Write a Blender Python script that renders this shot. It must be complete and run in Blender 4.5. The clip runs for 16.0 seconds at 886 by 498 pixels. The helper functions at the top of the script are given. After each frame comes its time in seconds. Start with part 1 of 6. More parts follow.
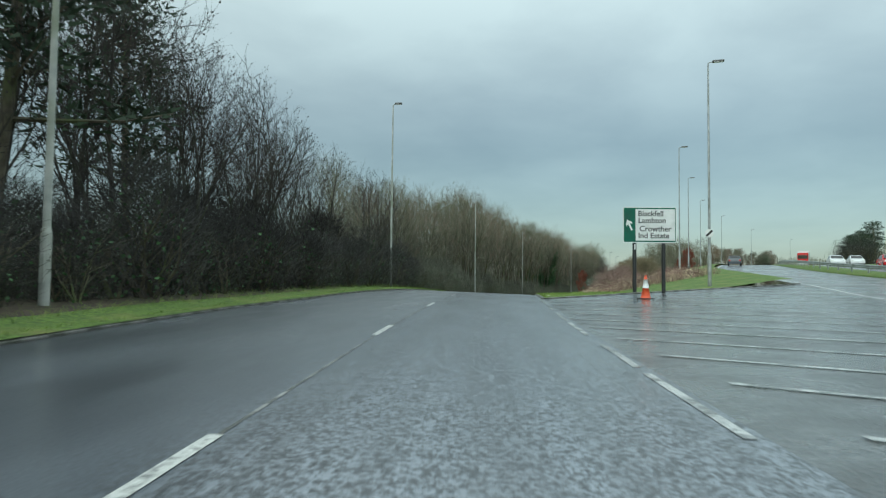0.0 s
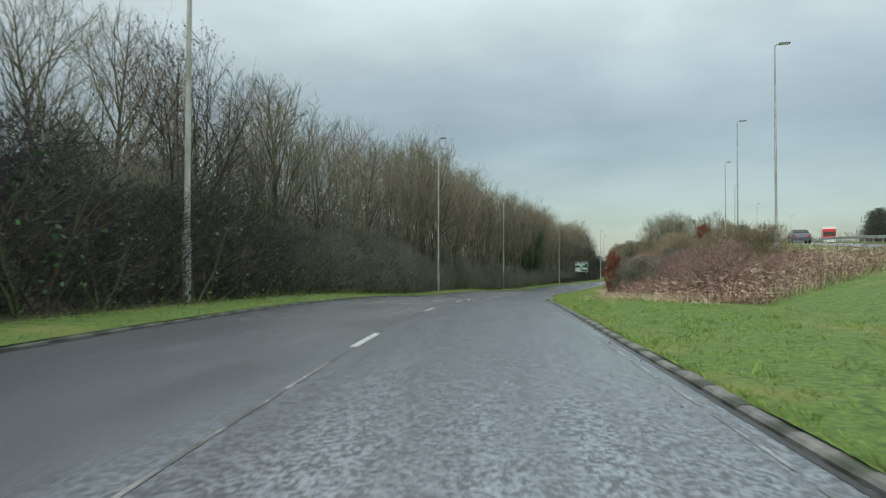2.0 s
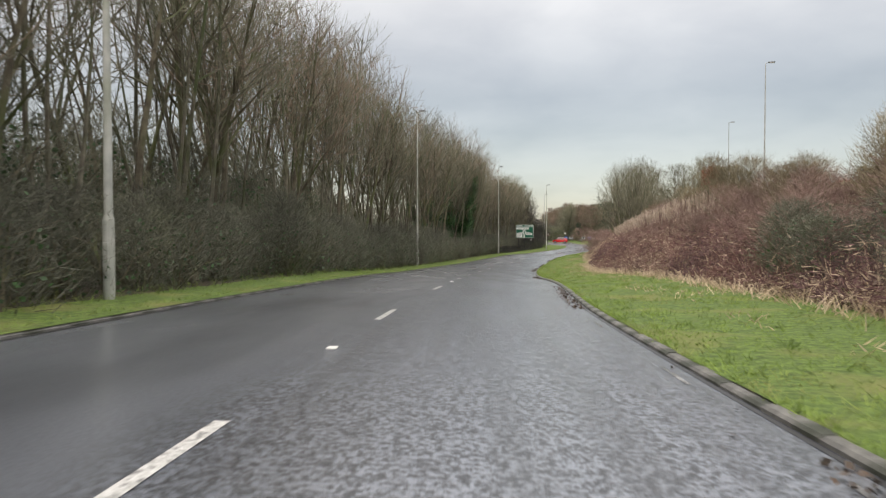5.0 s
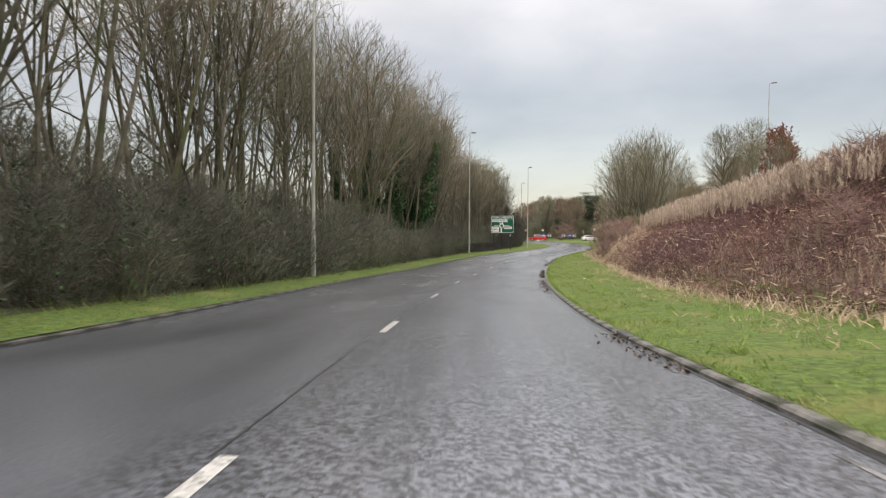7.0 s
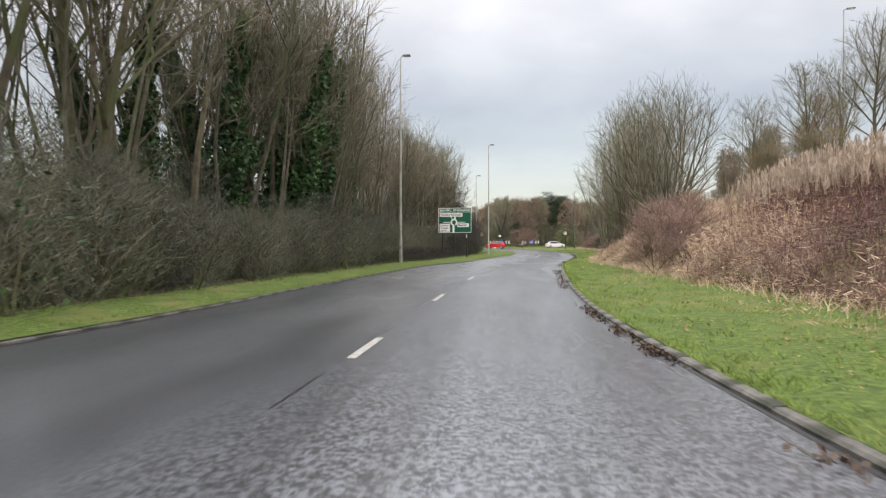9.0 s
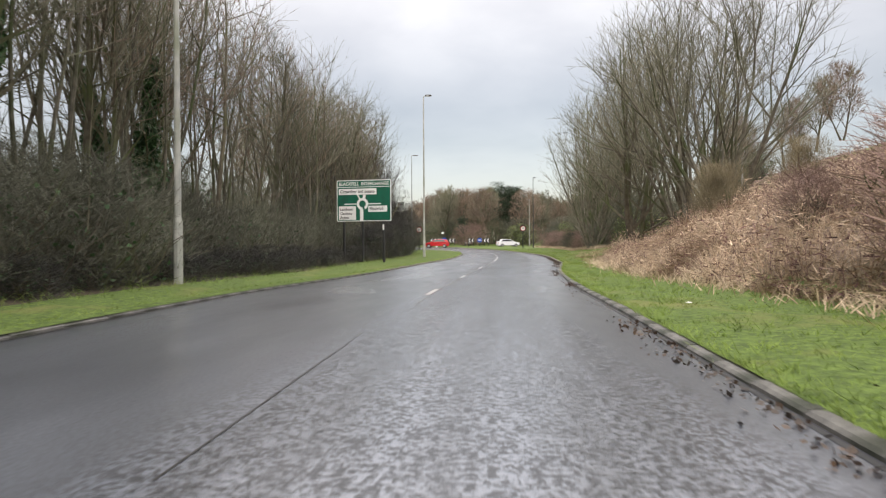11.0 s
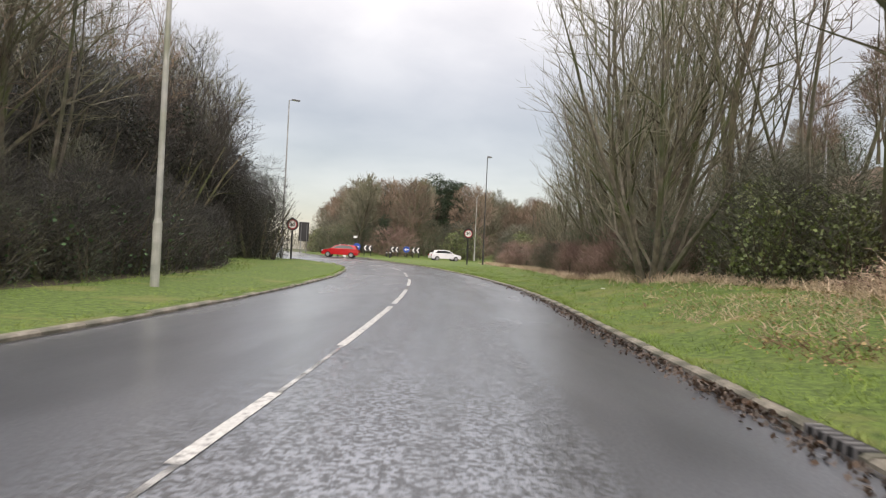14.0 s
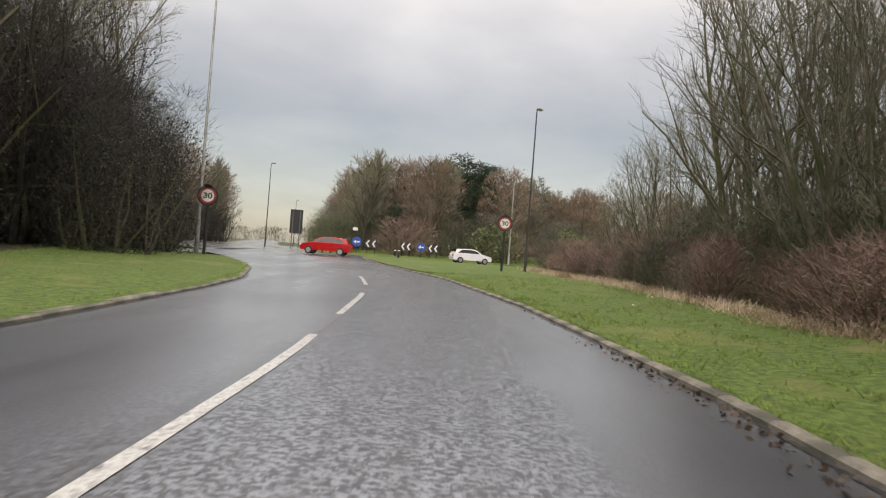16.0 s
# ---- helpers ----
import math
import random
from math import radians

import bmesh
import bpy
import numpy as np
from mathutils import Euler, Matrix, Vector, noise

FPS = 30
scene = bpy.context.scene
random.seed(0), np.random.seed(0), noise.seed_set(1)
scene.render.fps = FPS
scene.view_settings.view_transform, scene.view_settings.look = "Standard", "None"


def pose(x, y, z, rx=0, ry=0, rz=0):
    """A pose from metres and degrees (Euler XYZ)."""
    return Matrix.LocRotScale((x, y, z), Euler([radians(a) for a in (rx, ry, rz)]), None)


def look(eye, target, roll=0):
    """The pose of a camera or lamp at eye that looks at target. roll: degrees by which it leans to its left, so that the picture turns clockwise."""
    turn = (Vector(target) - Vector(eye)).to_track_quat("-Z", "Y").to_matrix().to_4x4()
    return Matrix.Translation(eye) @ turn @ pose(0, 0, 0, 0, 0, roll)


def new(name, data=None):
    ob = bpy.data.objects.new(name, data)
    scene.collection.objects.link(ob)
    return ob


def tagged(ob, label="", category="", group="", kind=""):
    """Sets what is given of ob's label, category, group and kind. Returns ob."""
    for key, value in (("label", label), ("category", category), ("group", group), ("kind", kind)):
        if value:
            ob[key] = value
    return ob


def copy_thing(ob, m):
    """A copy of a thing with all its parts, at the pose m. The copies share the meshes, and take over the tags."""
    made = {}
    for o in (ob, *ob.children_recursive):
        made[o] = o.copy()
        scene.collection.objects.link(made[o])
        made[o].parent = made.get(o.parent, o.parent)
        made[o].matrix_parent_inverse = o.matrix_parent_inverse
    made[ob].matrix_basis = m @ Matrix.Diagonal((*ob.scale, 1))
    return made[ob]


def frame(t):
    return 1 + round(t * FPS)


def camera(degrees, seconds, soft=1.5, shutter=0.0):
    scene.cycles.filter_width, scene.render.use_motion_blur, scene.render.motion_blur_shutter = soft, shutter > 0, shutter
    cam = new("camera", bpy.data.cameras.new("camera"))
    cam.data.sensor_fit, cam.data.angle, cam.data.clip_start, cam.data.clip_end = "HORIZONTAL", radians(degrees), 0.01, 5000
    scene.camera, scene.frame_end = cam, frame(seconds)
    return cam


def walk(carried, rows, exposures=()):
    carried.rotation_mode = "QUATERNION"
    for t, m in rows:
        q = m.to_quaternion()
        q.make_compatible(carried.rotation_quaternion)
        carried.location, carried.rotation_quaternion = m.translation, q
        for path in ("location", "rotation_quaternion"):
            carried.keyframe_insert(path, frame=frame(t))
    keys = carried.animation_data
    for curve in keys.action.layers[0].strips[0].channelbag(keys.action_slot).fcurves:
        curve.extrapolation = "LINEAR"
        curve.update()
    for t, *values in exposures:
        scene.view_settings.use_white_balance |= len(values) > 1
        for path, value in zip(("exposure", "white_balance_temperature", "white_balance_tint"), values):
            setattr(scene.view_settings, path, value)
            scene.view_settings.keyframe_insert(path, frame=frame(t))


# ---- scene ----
# ---- the camera and its drive ----
cam = camera(67.6, 16.0, soft=1.2, shutter=0.12)
PATH = [
    (0, (0.000, -0.000, 0.000), (-0.000, 1.998, 0.097), 0.68),
    (0.5, (0.427, 7.334, 0.145), (0.433, 9.332, 0.232), 0.54),
    (1, (0.874, 14.416, 0.296), (0.899, 16.414, 0.364), 0.45),
    (1.5, (1.466, 21.312, 0.412), (1.518, 23.310, 0.467), -0.08),
    (2, (2.135, 28.118, 0.518), (2.218, 30.116, 0.562), 0.16),
    (2.5, (2.804, 34.928, 0.514), (2.922, 36.924, 0.544), 0.18),
    (3, (3.580, 41.660, 0.510), (3.738, 43.653, 0.509), 0.18),
    (3.5, (4.586, 48.374, 0.340), (4.779, 50.365, 0.327), 0.22),
    (4, (5.714, 55.140, 0.102), (5.940, 57.127, 0.076), 0.37),
    (4.5, (6.837, 61.983, -0.193), (7.115, 63.963, -0.231), 0.09),
    (5, (8.170, 68.882, -0.516), (8.490, 70.856, -0.563), 0.03),
    (5.5, (9.592, 75.721, -0.756), (9.942, 77.689, -0.808), -0.03),
    (6, (11.118, 82.200, -0.870), (11.487, 84.165, -0.927), 0.15),
    (6.5, (12.736, 88.350, -0.975), (13.118, 90.312, -1.033), 0.45),
    (7, (14.270, 94.920, -1.285), (14.688, 96.875, -1.335), 0.40),
    (7.5, (15.973, 101.600, -1.645), (16.424, 103.548, -1.680), -0.10),
    (8, (18.010, 108.743, -1.862), (18.495, 110.683, -1.898), -0.05),
    (8.5, (20.274, 116.110, -2.106), (20.799, 118.040, -2.135), -0.19),
    (9, (22.398, 122.640, -2.311), (22.967, 124.557, -2.326), -0.04),
    (9.5, (24.603, 128.790, -2.437), (25.225, 130.691, -2.448), 0.05),
    (10, (26.805, 134.432, -2.556), (27.475, 136.316, -2.568), -0.07),
    (10.5, (29.083, 139.777, -2.585), (29.789, 141.649, -2.600), -0.23),
    (11, (31.505, 145.067, -2.502), (32.233, 146.930, -2.519), -0.28),
    (11.5, (34.096, 150.486, -2.417), (34.843, 152.342, -2.434), -0.05),
    (12, (36.833, 156.066, -2.433), (37.615, 157.907, -2.447), 0.67),
    (12.5, (39.595, 161.544, -2.505), (40.414, 163.368, -2.511), 1.04),
    (13, (42.421, 166.762, -2.533), (43.272, 168.572, -2.532), 1.49),
    (13.5, (45.245, 171.741, -2.513), (46.124, 173.538, -2.503), 2.02),
    (14, (47.972, 176.629, -2.501), (48.865, 178.419, -2.481), 2.75),
    (14.5, (50.660, 181.492, -2.516), (51.546, 183.285, -2.491), 3.09),
    (15, (53.178, 186.256, -2.534), (54.043, 188.060, -2.510), 3.94),
    (15.5, (55.580, 190.922, -2.519), (56.418, 192.738, -2.500), 4.32),
    (16, (57.885, 195.454, -2.484), (58.697, 197.282, -2.468), 4.45),
]

EXPOSURES = [
    (0.0, -0.34, 5600, -11), (1.5, -0.3, 5830, -6), (3.0, -0.06, 6330, 4), (4.5, 0.06, 6640, 10),
    (7.0, 0.18, 6750, 13), (9.0, 0.24, 6600, 13), (12.0, 0.28, 6680, 14), (14.0, 0.23, 6760, 15), (16.0, -0.06, 6930, 14),
]
walk(cam, [(t, look(eye, target, roll)) for t, eye, target, roll in PATH], EXPOSURES)

# ---- overcast sky and a veiled sun ----
world = bpy.data.worlds.new("overcast_sky")
scene.world = world
world.use_nodes = True
wn, wl = world.node_tree.nodes, world.node_tree.links
wn.clear()


def wnode(kind, **values):
    n = wn.new(kind)
    for k, v in values.items():
        n.inputs[k].default_value = v
    return n


SUN_UP, SUN_TURN = 24.0, 205.0
sky = wn.new("ShaderNodeTexSky")
sky.sky_type, sky.sun_disc = "NISHITA", False
sky.sun_elevation, sky.sun_rotation = radians(SUN_UP), radians(SUN_TURN)
coord = wn.new("ShaderNodeTexCoord")
split = wn.new("ShaderNodeSeparateXYZ")
wl.new(coord.outputs["Generated"], split.inputs[0])
# cloud sheet seen in perspective: direction divided by its height
lift = wn.new("ShaderNodeMath")
lift.operation = "ADD"
lift.inputs[1].default_value = 0.22
wl.new(split.outputs["Z"], lift.inputs[0])
flat = wn.new("ShaderNodeVectorMath")
flat.operation = "DIVIDE"
both = wn.new("ShaderNodeCombineXYZ")
for k in "XYZ":
    wl.new(lift.outputs[0], both.inputs[k])
wl.new(coord.outputs["Generated"], flat.inputs[0])
wl.new(both.outputs[0], flat.inputs[1])
big = wnode("ShaderNodeTexNoise", Scale=1.1, Detail=7.0, Roughness=0.52, Distortion=0.25)
small = wnode("ShaderNodeTexNoise", Scale=3.2, Detail=6.0, Roughness=0.5, Distortion=0.3)
wl.new(flat.outputs[0], big.inputs["Vector"])
wl.new(flat.outputs[0], small.inputs["Vector"])
blend = wn.new("ShaderNodeMix")
blend.inputs["Factor"].default_value = 0.28
wl.new(big.outputs["Fac"], blend.inputs["A"])
wl.new(small.outputs["Fac"], blend.inputs["B"])
ramp = wn.new("ShaderNodeValToRGB")
ramp.color_ramp.elements[0].position, ramp.color_ramp.elements[0].color = 0.38, (0.388, 0.37, 0.348, 1)
ramp.color_ramp.elements[1].position, ramp.color_ramp.elements[1].color = 0.62, (0.535, 0.512, 0.476, 1)
wl.new(blend.outputs["Result"], ramp.inputs[0])
# an overcast sky is about three times brighter overhead than at the horizon
rise = wn.new("ShaderNodeMapRange")
rise.inputs["From Min"].default_value, rise.inputs["From Max"].default_value = 0.2, 1.0
rise.inputs["To Min"].default_value, rise.inputs["To Max"].default_value = 0.69, 4.75
wl.new(split.outputs["Z"], rise.inputs["Value"])
cloud = wnode("ShaderNodeBackground")
wl.new(ramp.outputs[0], cloud.inputs["Color"])
wl.new(rise.outputs[0], cloud.inputs["Strength"])
clear = wnode("ShaderNodeBackground", Strength=0.05)
wl.new(sky.outputs[0], clear.inputs["Color"])
add = wn.new("ShaderNodeAddShader")
wl.new(cloud.outputs[0], add.inputs[0])
wl.new(clear.outputs[0], add.inputs[1])
wout = wn.new("ShaderNodeOutputWorld")
wl.new(add.outputs[0], wout.inputs[0])

sun = new("sun", bpy.data.lights.new("sun", "SUN"))
sun.data.energy, sun.data.angle, sun.data.color = 1.2, radians(40), (1.0, 0.95, 0.88)
_a, _e = radians(SUN_TURN), radians(SUN_UP)
sun.matrix_world = look((0, 0, 0), (-math.sin(_a) * math.cos(_e), -math.cos(_a) * math.cos(_e), -math.sin(_e)))
sun.location = (0, 0, 60)

# ---- materials ----


def material(name, dark, light, scale=4.0, rough=0.8, metal=0.0, bump=0.0, bump_scale=30.0, stain=None, stain_scale=0.6,
             stain_share=0.5, gloss_spread=0.0, per_object=0.0, per_island=0.0, film=0.0, coords="Object"):
    """Two-scale colour with grain, stains and relief."""
    m = bpy.data.materials.new(name)
    m.use_nodes = True
    nodes, links = m.node_tree.nodes, m.node_tree.links
    bsdf = nodes["Principled BSDF"]
    tc = nodes.new("ShaderNodeTexCoord")
    n1 = nodes.new("ShaderNodeTexNoise")
    n1.inputs["Scale"].default_value, n1.inputs["Detail"].default_value = scale, 6.0
    links.new(tc.outputs[coords], n1.inputs["Vector"])
    mix = nodes.new("ShaderNodeMix")
    mix.data_type = "RGBA"
    mix.inputs["A"].default_value, mix.inputs["B"].default_value = (*dark, 1), (*light, 1)
    spread = nodes.new("ShaderNodeMapRange")
    spread.inputs["From Min"].default_value, spread.inputs["From Max"].default_value = 0.33, 0.67
    links.new(n1.outputs["Fac"], spread.inputs["Value"])
    links.new(spread.outputs[0], mix.inputs["Factor"])
    colour = mix.outputs["Result"]
    n2 = nodes.new("ShaderNodeTexNoise")
    n2.inputs["Scale"].default_value, n2.inputs["Detail"].default_value = stain_scale, 5.0
    links.new(tc.outputs[coords], n2.inputs["Vector"])
    if stain:
        edge = nodes.new("ShaderNodeMapRange")
        edge.inputs["From Min"].default_value, edge.inputs["From Max"].default_value = 0.62 - 0.25 * stain_share, 0.78 - 0.25 * stain_share
        links.new(n2.outputs["Fac"], edge.inputs["Value"])
        mix2 = nodes.new("ShaderNodeMix")
        mix2.data_type = "RGBA"
        mix2.inputs["B"].default_value = (*stain, 1)
        links.new(colour, mix2.inputs["A"])
        links.new(edge.outputs[0], mix2.inputs["Factor"])
        colour = mix2.outputs["Result"]
    if per_object or per_island:
        if per_object:
            source = nodes.new("ShaderNodeObjectInfo").outputs["Random"]
        else:
            source = nodes.new("ShaderNodeNewGeometry").outputs["Random Per Island"]
        vary = nodes.new("ShaderNodeMapRange")
        k = per_object or per_island
        vary.inputs["To Min"].default_value, vary.inputs["To Max"].default_value = 1 - k, 1 + k
        links.new(source, vary.inputs["Value"])
        hsv = nodes.new("ShaderNodeHueSaturation")
        links.new(vary.outputs[0], hsv.inputs["Value"])
        links.new(colour, hsv.inputs["Color"])
        colour = hsv.outputs["Color"]
    links.new(colour, bsdf.inputs["Base Color"])
    bsdf.inputs["Roughness"].default_value, bsdf.inputs["Metallic"].default_value = rough, metal
    if film:
        bsdf.inputs["Coat Weight"].default_value, bsdf.inputs["Coat Roughness"].default_value = film, 0.1
    if gloss_spread:
        g = nodes.new("ShaderNodeMapRange")
        g.inputs["From Min"].default_value, g.inputs["From Max"].default_value = 0.35, 0.65
        g.inputs["To Min"].default_value, g.inputs["To Max"].default_value = rough - gloss_spread, rough + gloss_spread
        links.new(n2.outputs["Fac"], g.inputs["Value"])
        links.new(g.outputs[0], bsdf.inputs["Roughness"])
    if bump:
        n3 = nodes.new("ShaderNodeTexNoise")
        n3.inputs["Scale"].default_value, n3.inputs["Detail"].default_value = bump_scale, 4.0
        links.new(tc.outputs[coords], n3.inputs["Vector"])
        b = nodes.new("ShaderNodeBump")
        b.inputs["Strength"].default_value, b.inputs["Distance"].default_value = bump, 0.02
        links.new(n3.outputs["Fac"], b.inputs["Height"])
        links.new(b.outputs[0], bsdf.inputs["Normal"])
        if film:
            links.new(b.outputs[0], bsdf.inputs["Coat Normal"])
    return m


# the grain's contrast is raised to put wet sparkle into the colour
ASPHALT = material("wet_asphalt", (0.045, 0.046, 0.049), (0.2, 0.2, 0.206), 18, 0.33, 0, 0.75, 22, (0.09, 0.091, 0.096), 0.35, 0.5, 0.16, film=0.6)


def wet_road(name, dark, light):
    """Worn chippings under a film of rain; u and v are metres across and along the road. The lane that carries the traffic is rough and
    glitters, the other lane and, further on, its right-hand edge are closed and smooth."""
    m = bpy.data.materials.new(name)
    m.use_nodes = True
    nodes, links = m.node_tree.nodes, m.node_tree.links
    bsdf = nodes["Principled BSDF"]
    tc = nodes.new("ShaderNodeTexCoord")
    across = nodes.new("ShaderNodeSeparateXYZ")
    links.new(tc.outputs["UV"], across.inputs[0])

    def grain(scale, detail, rough, stretch=(1, 1, 1)):
        t = nodes.new("ShaderNodeTexNoise")
        t.inputs["Scale"].default_value, t.inputs["Detail"].default_value, t.inputs["Roughness"].default_value = scale, detail, rough
        turn = nodes.new("ShaderNodeMapping")
        turn.inputs["Scale"].default_value = stretch
        links.new(tc.outputs["UV"], turn.inputs["Vector"])
        links.new(turn.outputs[0], t.inputs["Vector"])
        return t.outputs["Fac"]

    def spread(source, a, b, c, d, soft=False):
        t = nodes.new("ShaderNodeMapRange")
        if soft:
            t.interpolation_type = "SMOOTHSTEP"
        for key, value in (("From Min", a), ("From Max", b), ("To Min", c), ("To Max", d)):
            t.inputs[key].default_value = value
        links.new(source, t.inputs["Value"])
        return t.outputs[0]

    def calc(kind, a, b):
        t = nodes.new("ShaderNodeMath")
        t.operation = kind
        for k, v in enumerate((a, b)):
            if isinstance(v, float):
                t.inputs[k].default_value = v
            else:
                links.new(v, t.inputs[k])
        return t.outputs[0]

    edge = spread(across.outputs["Y"], 138, 166, 2.9, 1.15, True)
    wander = spread(grain(0.5, 2.0, 0.5, (0.3, 1, 1)), 0.3, 0.7, -0.16, 0.16)
    place = calc("ADD", across.outputs["X"], wander)
    lane = calc("MULTIPLY", spread(place, -2.6, -1.3, 0.0, 1.0, True), spread(calc("SUBTRACT", edge, place), 0.0, 0.45, 0.0, 1.0, True))
    chips = grain(24.0, 3.0, 0.65, (0.75, 1.0, 1))
    patches = grain(6.0, 3.0, 0.55)
    tracks = grain(2.6, 2.0, 0.5, (1, 0.02, 1))
    drifts = grain(0.5, 4.0, 0.5, (1.4, 0.35, 1))
    level = calc("ADD", chips, calc("MULTIPLY", calc("SUBTRACT", patches, 0.5), 0.32))
    cut = spread(level, 0.475, 0.54, 0.0, 1.0)
    # colour: dark binder in hollows, worn stone on chippings, widened to paint in glitter
    mix = nodes.new("ShaderNodeMix")
    mix.data_type = "RGBA"
    mix.inputs["A"].default_value, mix.inputs["B"].default_value = (*dark, 1), (*light, 1)
    smooth_tone = spread(grain(30.0, 4.0, 0.6), 0.3, 0.7, 0.17, 0.45)
    rough_tone = calc("MULTIPLY", cut, spread(tracks, 0.35, 0.65, 0.55, 1.1))
    tone = nodes.new("ShaderNodeMix")
    links.new(lane, tone.inputs["Factor"])
    links.new(calc("MULTIPLY", smooth_tone, spread(drifts, 0.35, 0.65, 0.5, 1.4)), tone.inputs["A"])
    links.new(rough_tone, tone.inputs["B"])
    links.new(tone.outputs["Result"], mix.inputs["Factor"])
    links.new(mix.outputs["Result"], bsdf.inputs["Base Color"])
    links.new(spread(drifts, 0.35, 0.65, 0.36, 0.5), bsdf.inputs["Roughness"])
    # the film of water: broken over the chippings, even elsewhere
    film = nodes.new("ShaderNodeMix")
    links.new(lane, film.inputs["Factor"])
    links.new(spread(drifts, 0.36, 0.62, 0.62, 1.0), film.inputs["A"])
    links.new(calc("ADD", calc("MULTIPLY", cut, 0.62), 0.38), film.inputs["B"])
    links.new(film.outputs["Result"], bsdf.inputs["Coat Weight"])
    bsdf.inputs["Coat IOR"].default_value = 2.5
    links.new(spread(lane, 0.0, 1.0, 0.24, 0.17), bsdf.inputs["Coat Roughness"])
    relief = nodes.new("ShaderNodeBump")
    relief.inputs["Strength"].default_value = 1.0
    links.new(level, relief.inputs["Height"])
    links.new(spread(lane, 0.0, 1.0, 0.0022, 0.0065), relief.inputs["Distance"])
    links.new(relief.outputs[0], bsdf.inputs["Coat Normal"])
    links.new(relief.outputs[0], bsdf.inputs["Normal"])
    return m


SLIP = wet_road("wet_slip_road_asphalt", (0.02, 0.0225, 0.029), (0.19, 0.214, 0.262))
ASPHALT_OLD = material("wet_gore_asphalt", (0.02, 0.02, 0.022), (0.12, 0.12, 0.122), 12, 0.30, 0, 1.0, 14, (0.035, 0.035, 0.036), 0.7, 0.7, 0.14, film=0.7)
PAINT = material("worn_white_paint", (0.5, 0.5, 0.48), (0.78, 0.78, 0.76), 30, 0.45, 0, 0.3, 60, (0.17, 0.17, 0.17), 14.0, 0.4, film=0.5)
PAINT_OLD = material("faded_white_paint", (0.16, 0.16, 0.16), (0.42, 0.42, 0.41), 12, 0.4, 0, 0.3, 60, (0.07, 0.07, 0.07), 1.6, 0.9, film=1.0)
PAINT_WORN = material("worn_thin_white_paint", (0.4, 0.4, 0.4), (0.7, 0.7, 0.69), 14, 0.4, 0, 0.4, 50, (0.11, 0.11, 0.11), 2.2, 0.75, film=1.0)
SEAM_AND_SHADOW = material("road_seam_and_shadow", (0.02, 0.02, 0.02), (0.035, 0.035, 0.035), 10, 0.35)
KERB = material("weathered_kerb_concrete", (0.16, 0.148, 0.12), (0.3, 0.275, 0.225), 9, 0.7, 0, 0.4, 60, (0.10, 0.10, 0.075), 1.3, 0.5, 0, 0.12)
GRASS = material("verge_grass_ground", (0.046, 0.08, 0.013), (0.138, 0.212, 0.036), 9.0, 0.9, 0, 1.0, 26, (0.17, 0.18, 0.05), 0.7, 0.35)
BLADE = material("grass_blades", (0.108, 0.174, 0.024), (0.25, 0.35, 0.065), 1.3, 0.7, 0, 0, 1, (0.26, 0.26, 0.09), 0.6, 0.28, 0, 0, 0.35)
KERB_DARK = material("dark_wet_kerb", (0.1, 0.098, 0.092), (0.2, 0.195, 0.18), 9, 0.6, 0, 0.4, 60, (0.035, 0.04, 0.025), 1.3, 0.5, 0, 0.12)
SOIL = material("leaf_litter_soil", (0.03, 0.024, 0.016), (0.075, 0.055, 0.035), 2.2, 0.95, 0, 0.9, 16, (0.04, 0.05, 0.02), 0.4, 0.4)
LAND = material("far_land", (0.05, 0.06, 0.025), (0.08, 0.09, 0.035), 0.02, 0.95)
BARK = material("mossy_bark", (0.07, 0.058, 0.042), (0.16, 0.138, 0.095), 5, 0.9, 0, 0.7, 40, (0.09, 0.105, 0.04), 0.9, 0.6, 0, 0.25)
BARK_PALE = material("pale_bark", (0.09, 0.08, 0.06), (0.19, 0.17, 0.13), 5, 0.9, 0, 0.6, 40, (0.07, 0.085, 0.035), 0.9, 0.6, 0, 0.2)
TWIG = material("winter_twigs", (0.11, 0.106, 0.074), (0.24, 0.232, 0.165), 0.5, 0.85, 0, 0, 1, (0.14, 0.14, 0.068), 0.25, 0.5, 0, 0.2, 0)
TWIG_RED = material("reddish_twigs", (0.14, 0.104, 0.08), (0.3, 0.225, 0.168), 0.5, 0.85, 0, 0, 1, (0.17, 0.125, 0.07), 0.25, 0.4, 0, 0.2, 0)
SCRUB = material("scrub_twigs", (0.09, 0.092, 0.07), (0.195, 0.195, 0.15), 0.6, 0.9, 0, 0, 1, (0.10, 0.11, 0.055), 0.3, 0.5, 0, 0.25, 0)
IVY = material("ivy_leaves", (0.022, 0.06, 0.02), (0.06, 0.135, 0.04), 2, 0.55, 0, 0, 1, None, 1, 0.5, 0, 0, 0.4)
HOLLY = material("holly_leaves", (0.1, 0.145, 0.045), (0.27, 0.33, 0.12), 2, 0.4, 0, 0, 1, (0.16, 0.15, 0.05), 1.5, 0.3, 0, 0, 0.4)
RUSSET = material("russet_bush_twigs", (0.19, 0.125, 0.108), (0.38, 0.265, 0.225), 0.6, 0.9, 0, 0, 1, (0.2, 0.16, 0.11), 0.3, 0.4, 0, 0.2)
# the backlit wood's darkness is put into both alder colours
ALDER = material("shade_toned_alder_bark", (0.03, 0.027, 0.024), (0.075, 0.066, 0.056), 5, 0.9, 0, 0.7, 40, (0.05, 0.058, 0.03), 0.9, 0.5, 0, 0.2)
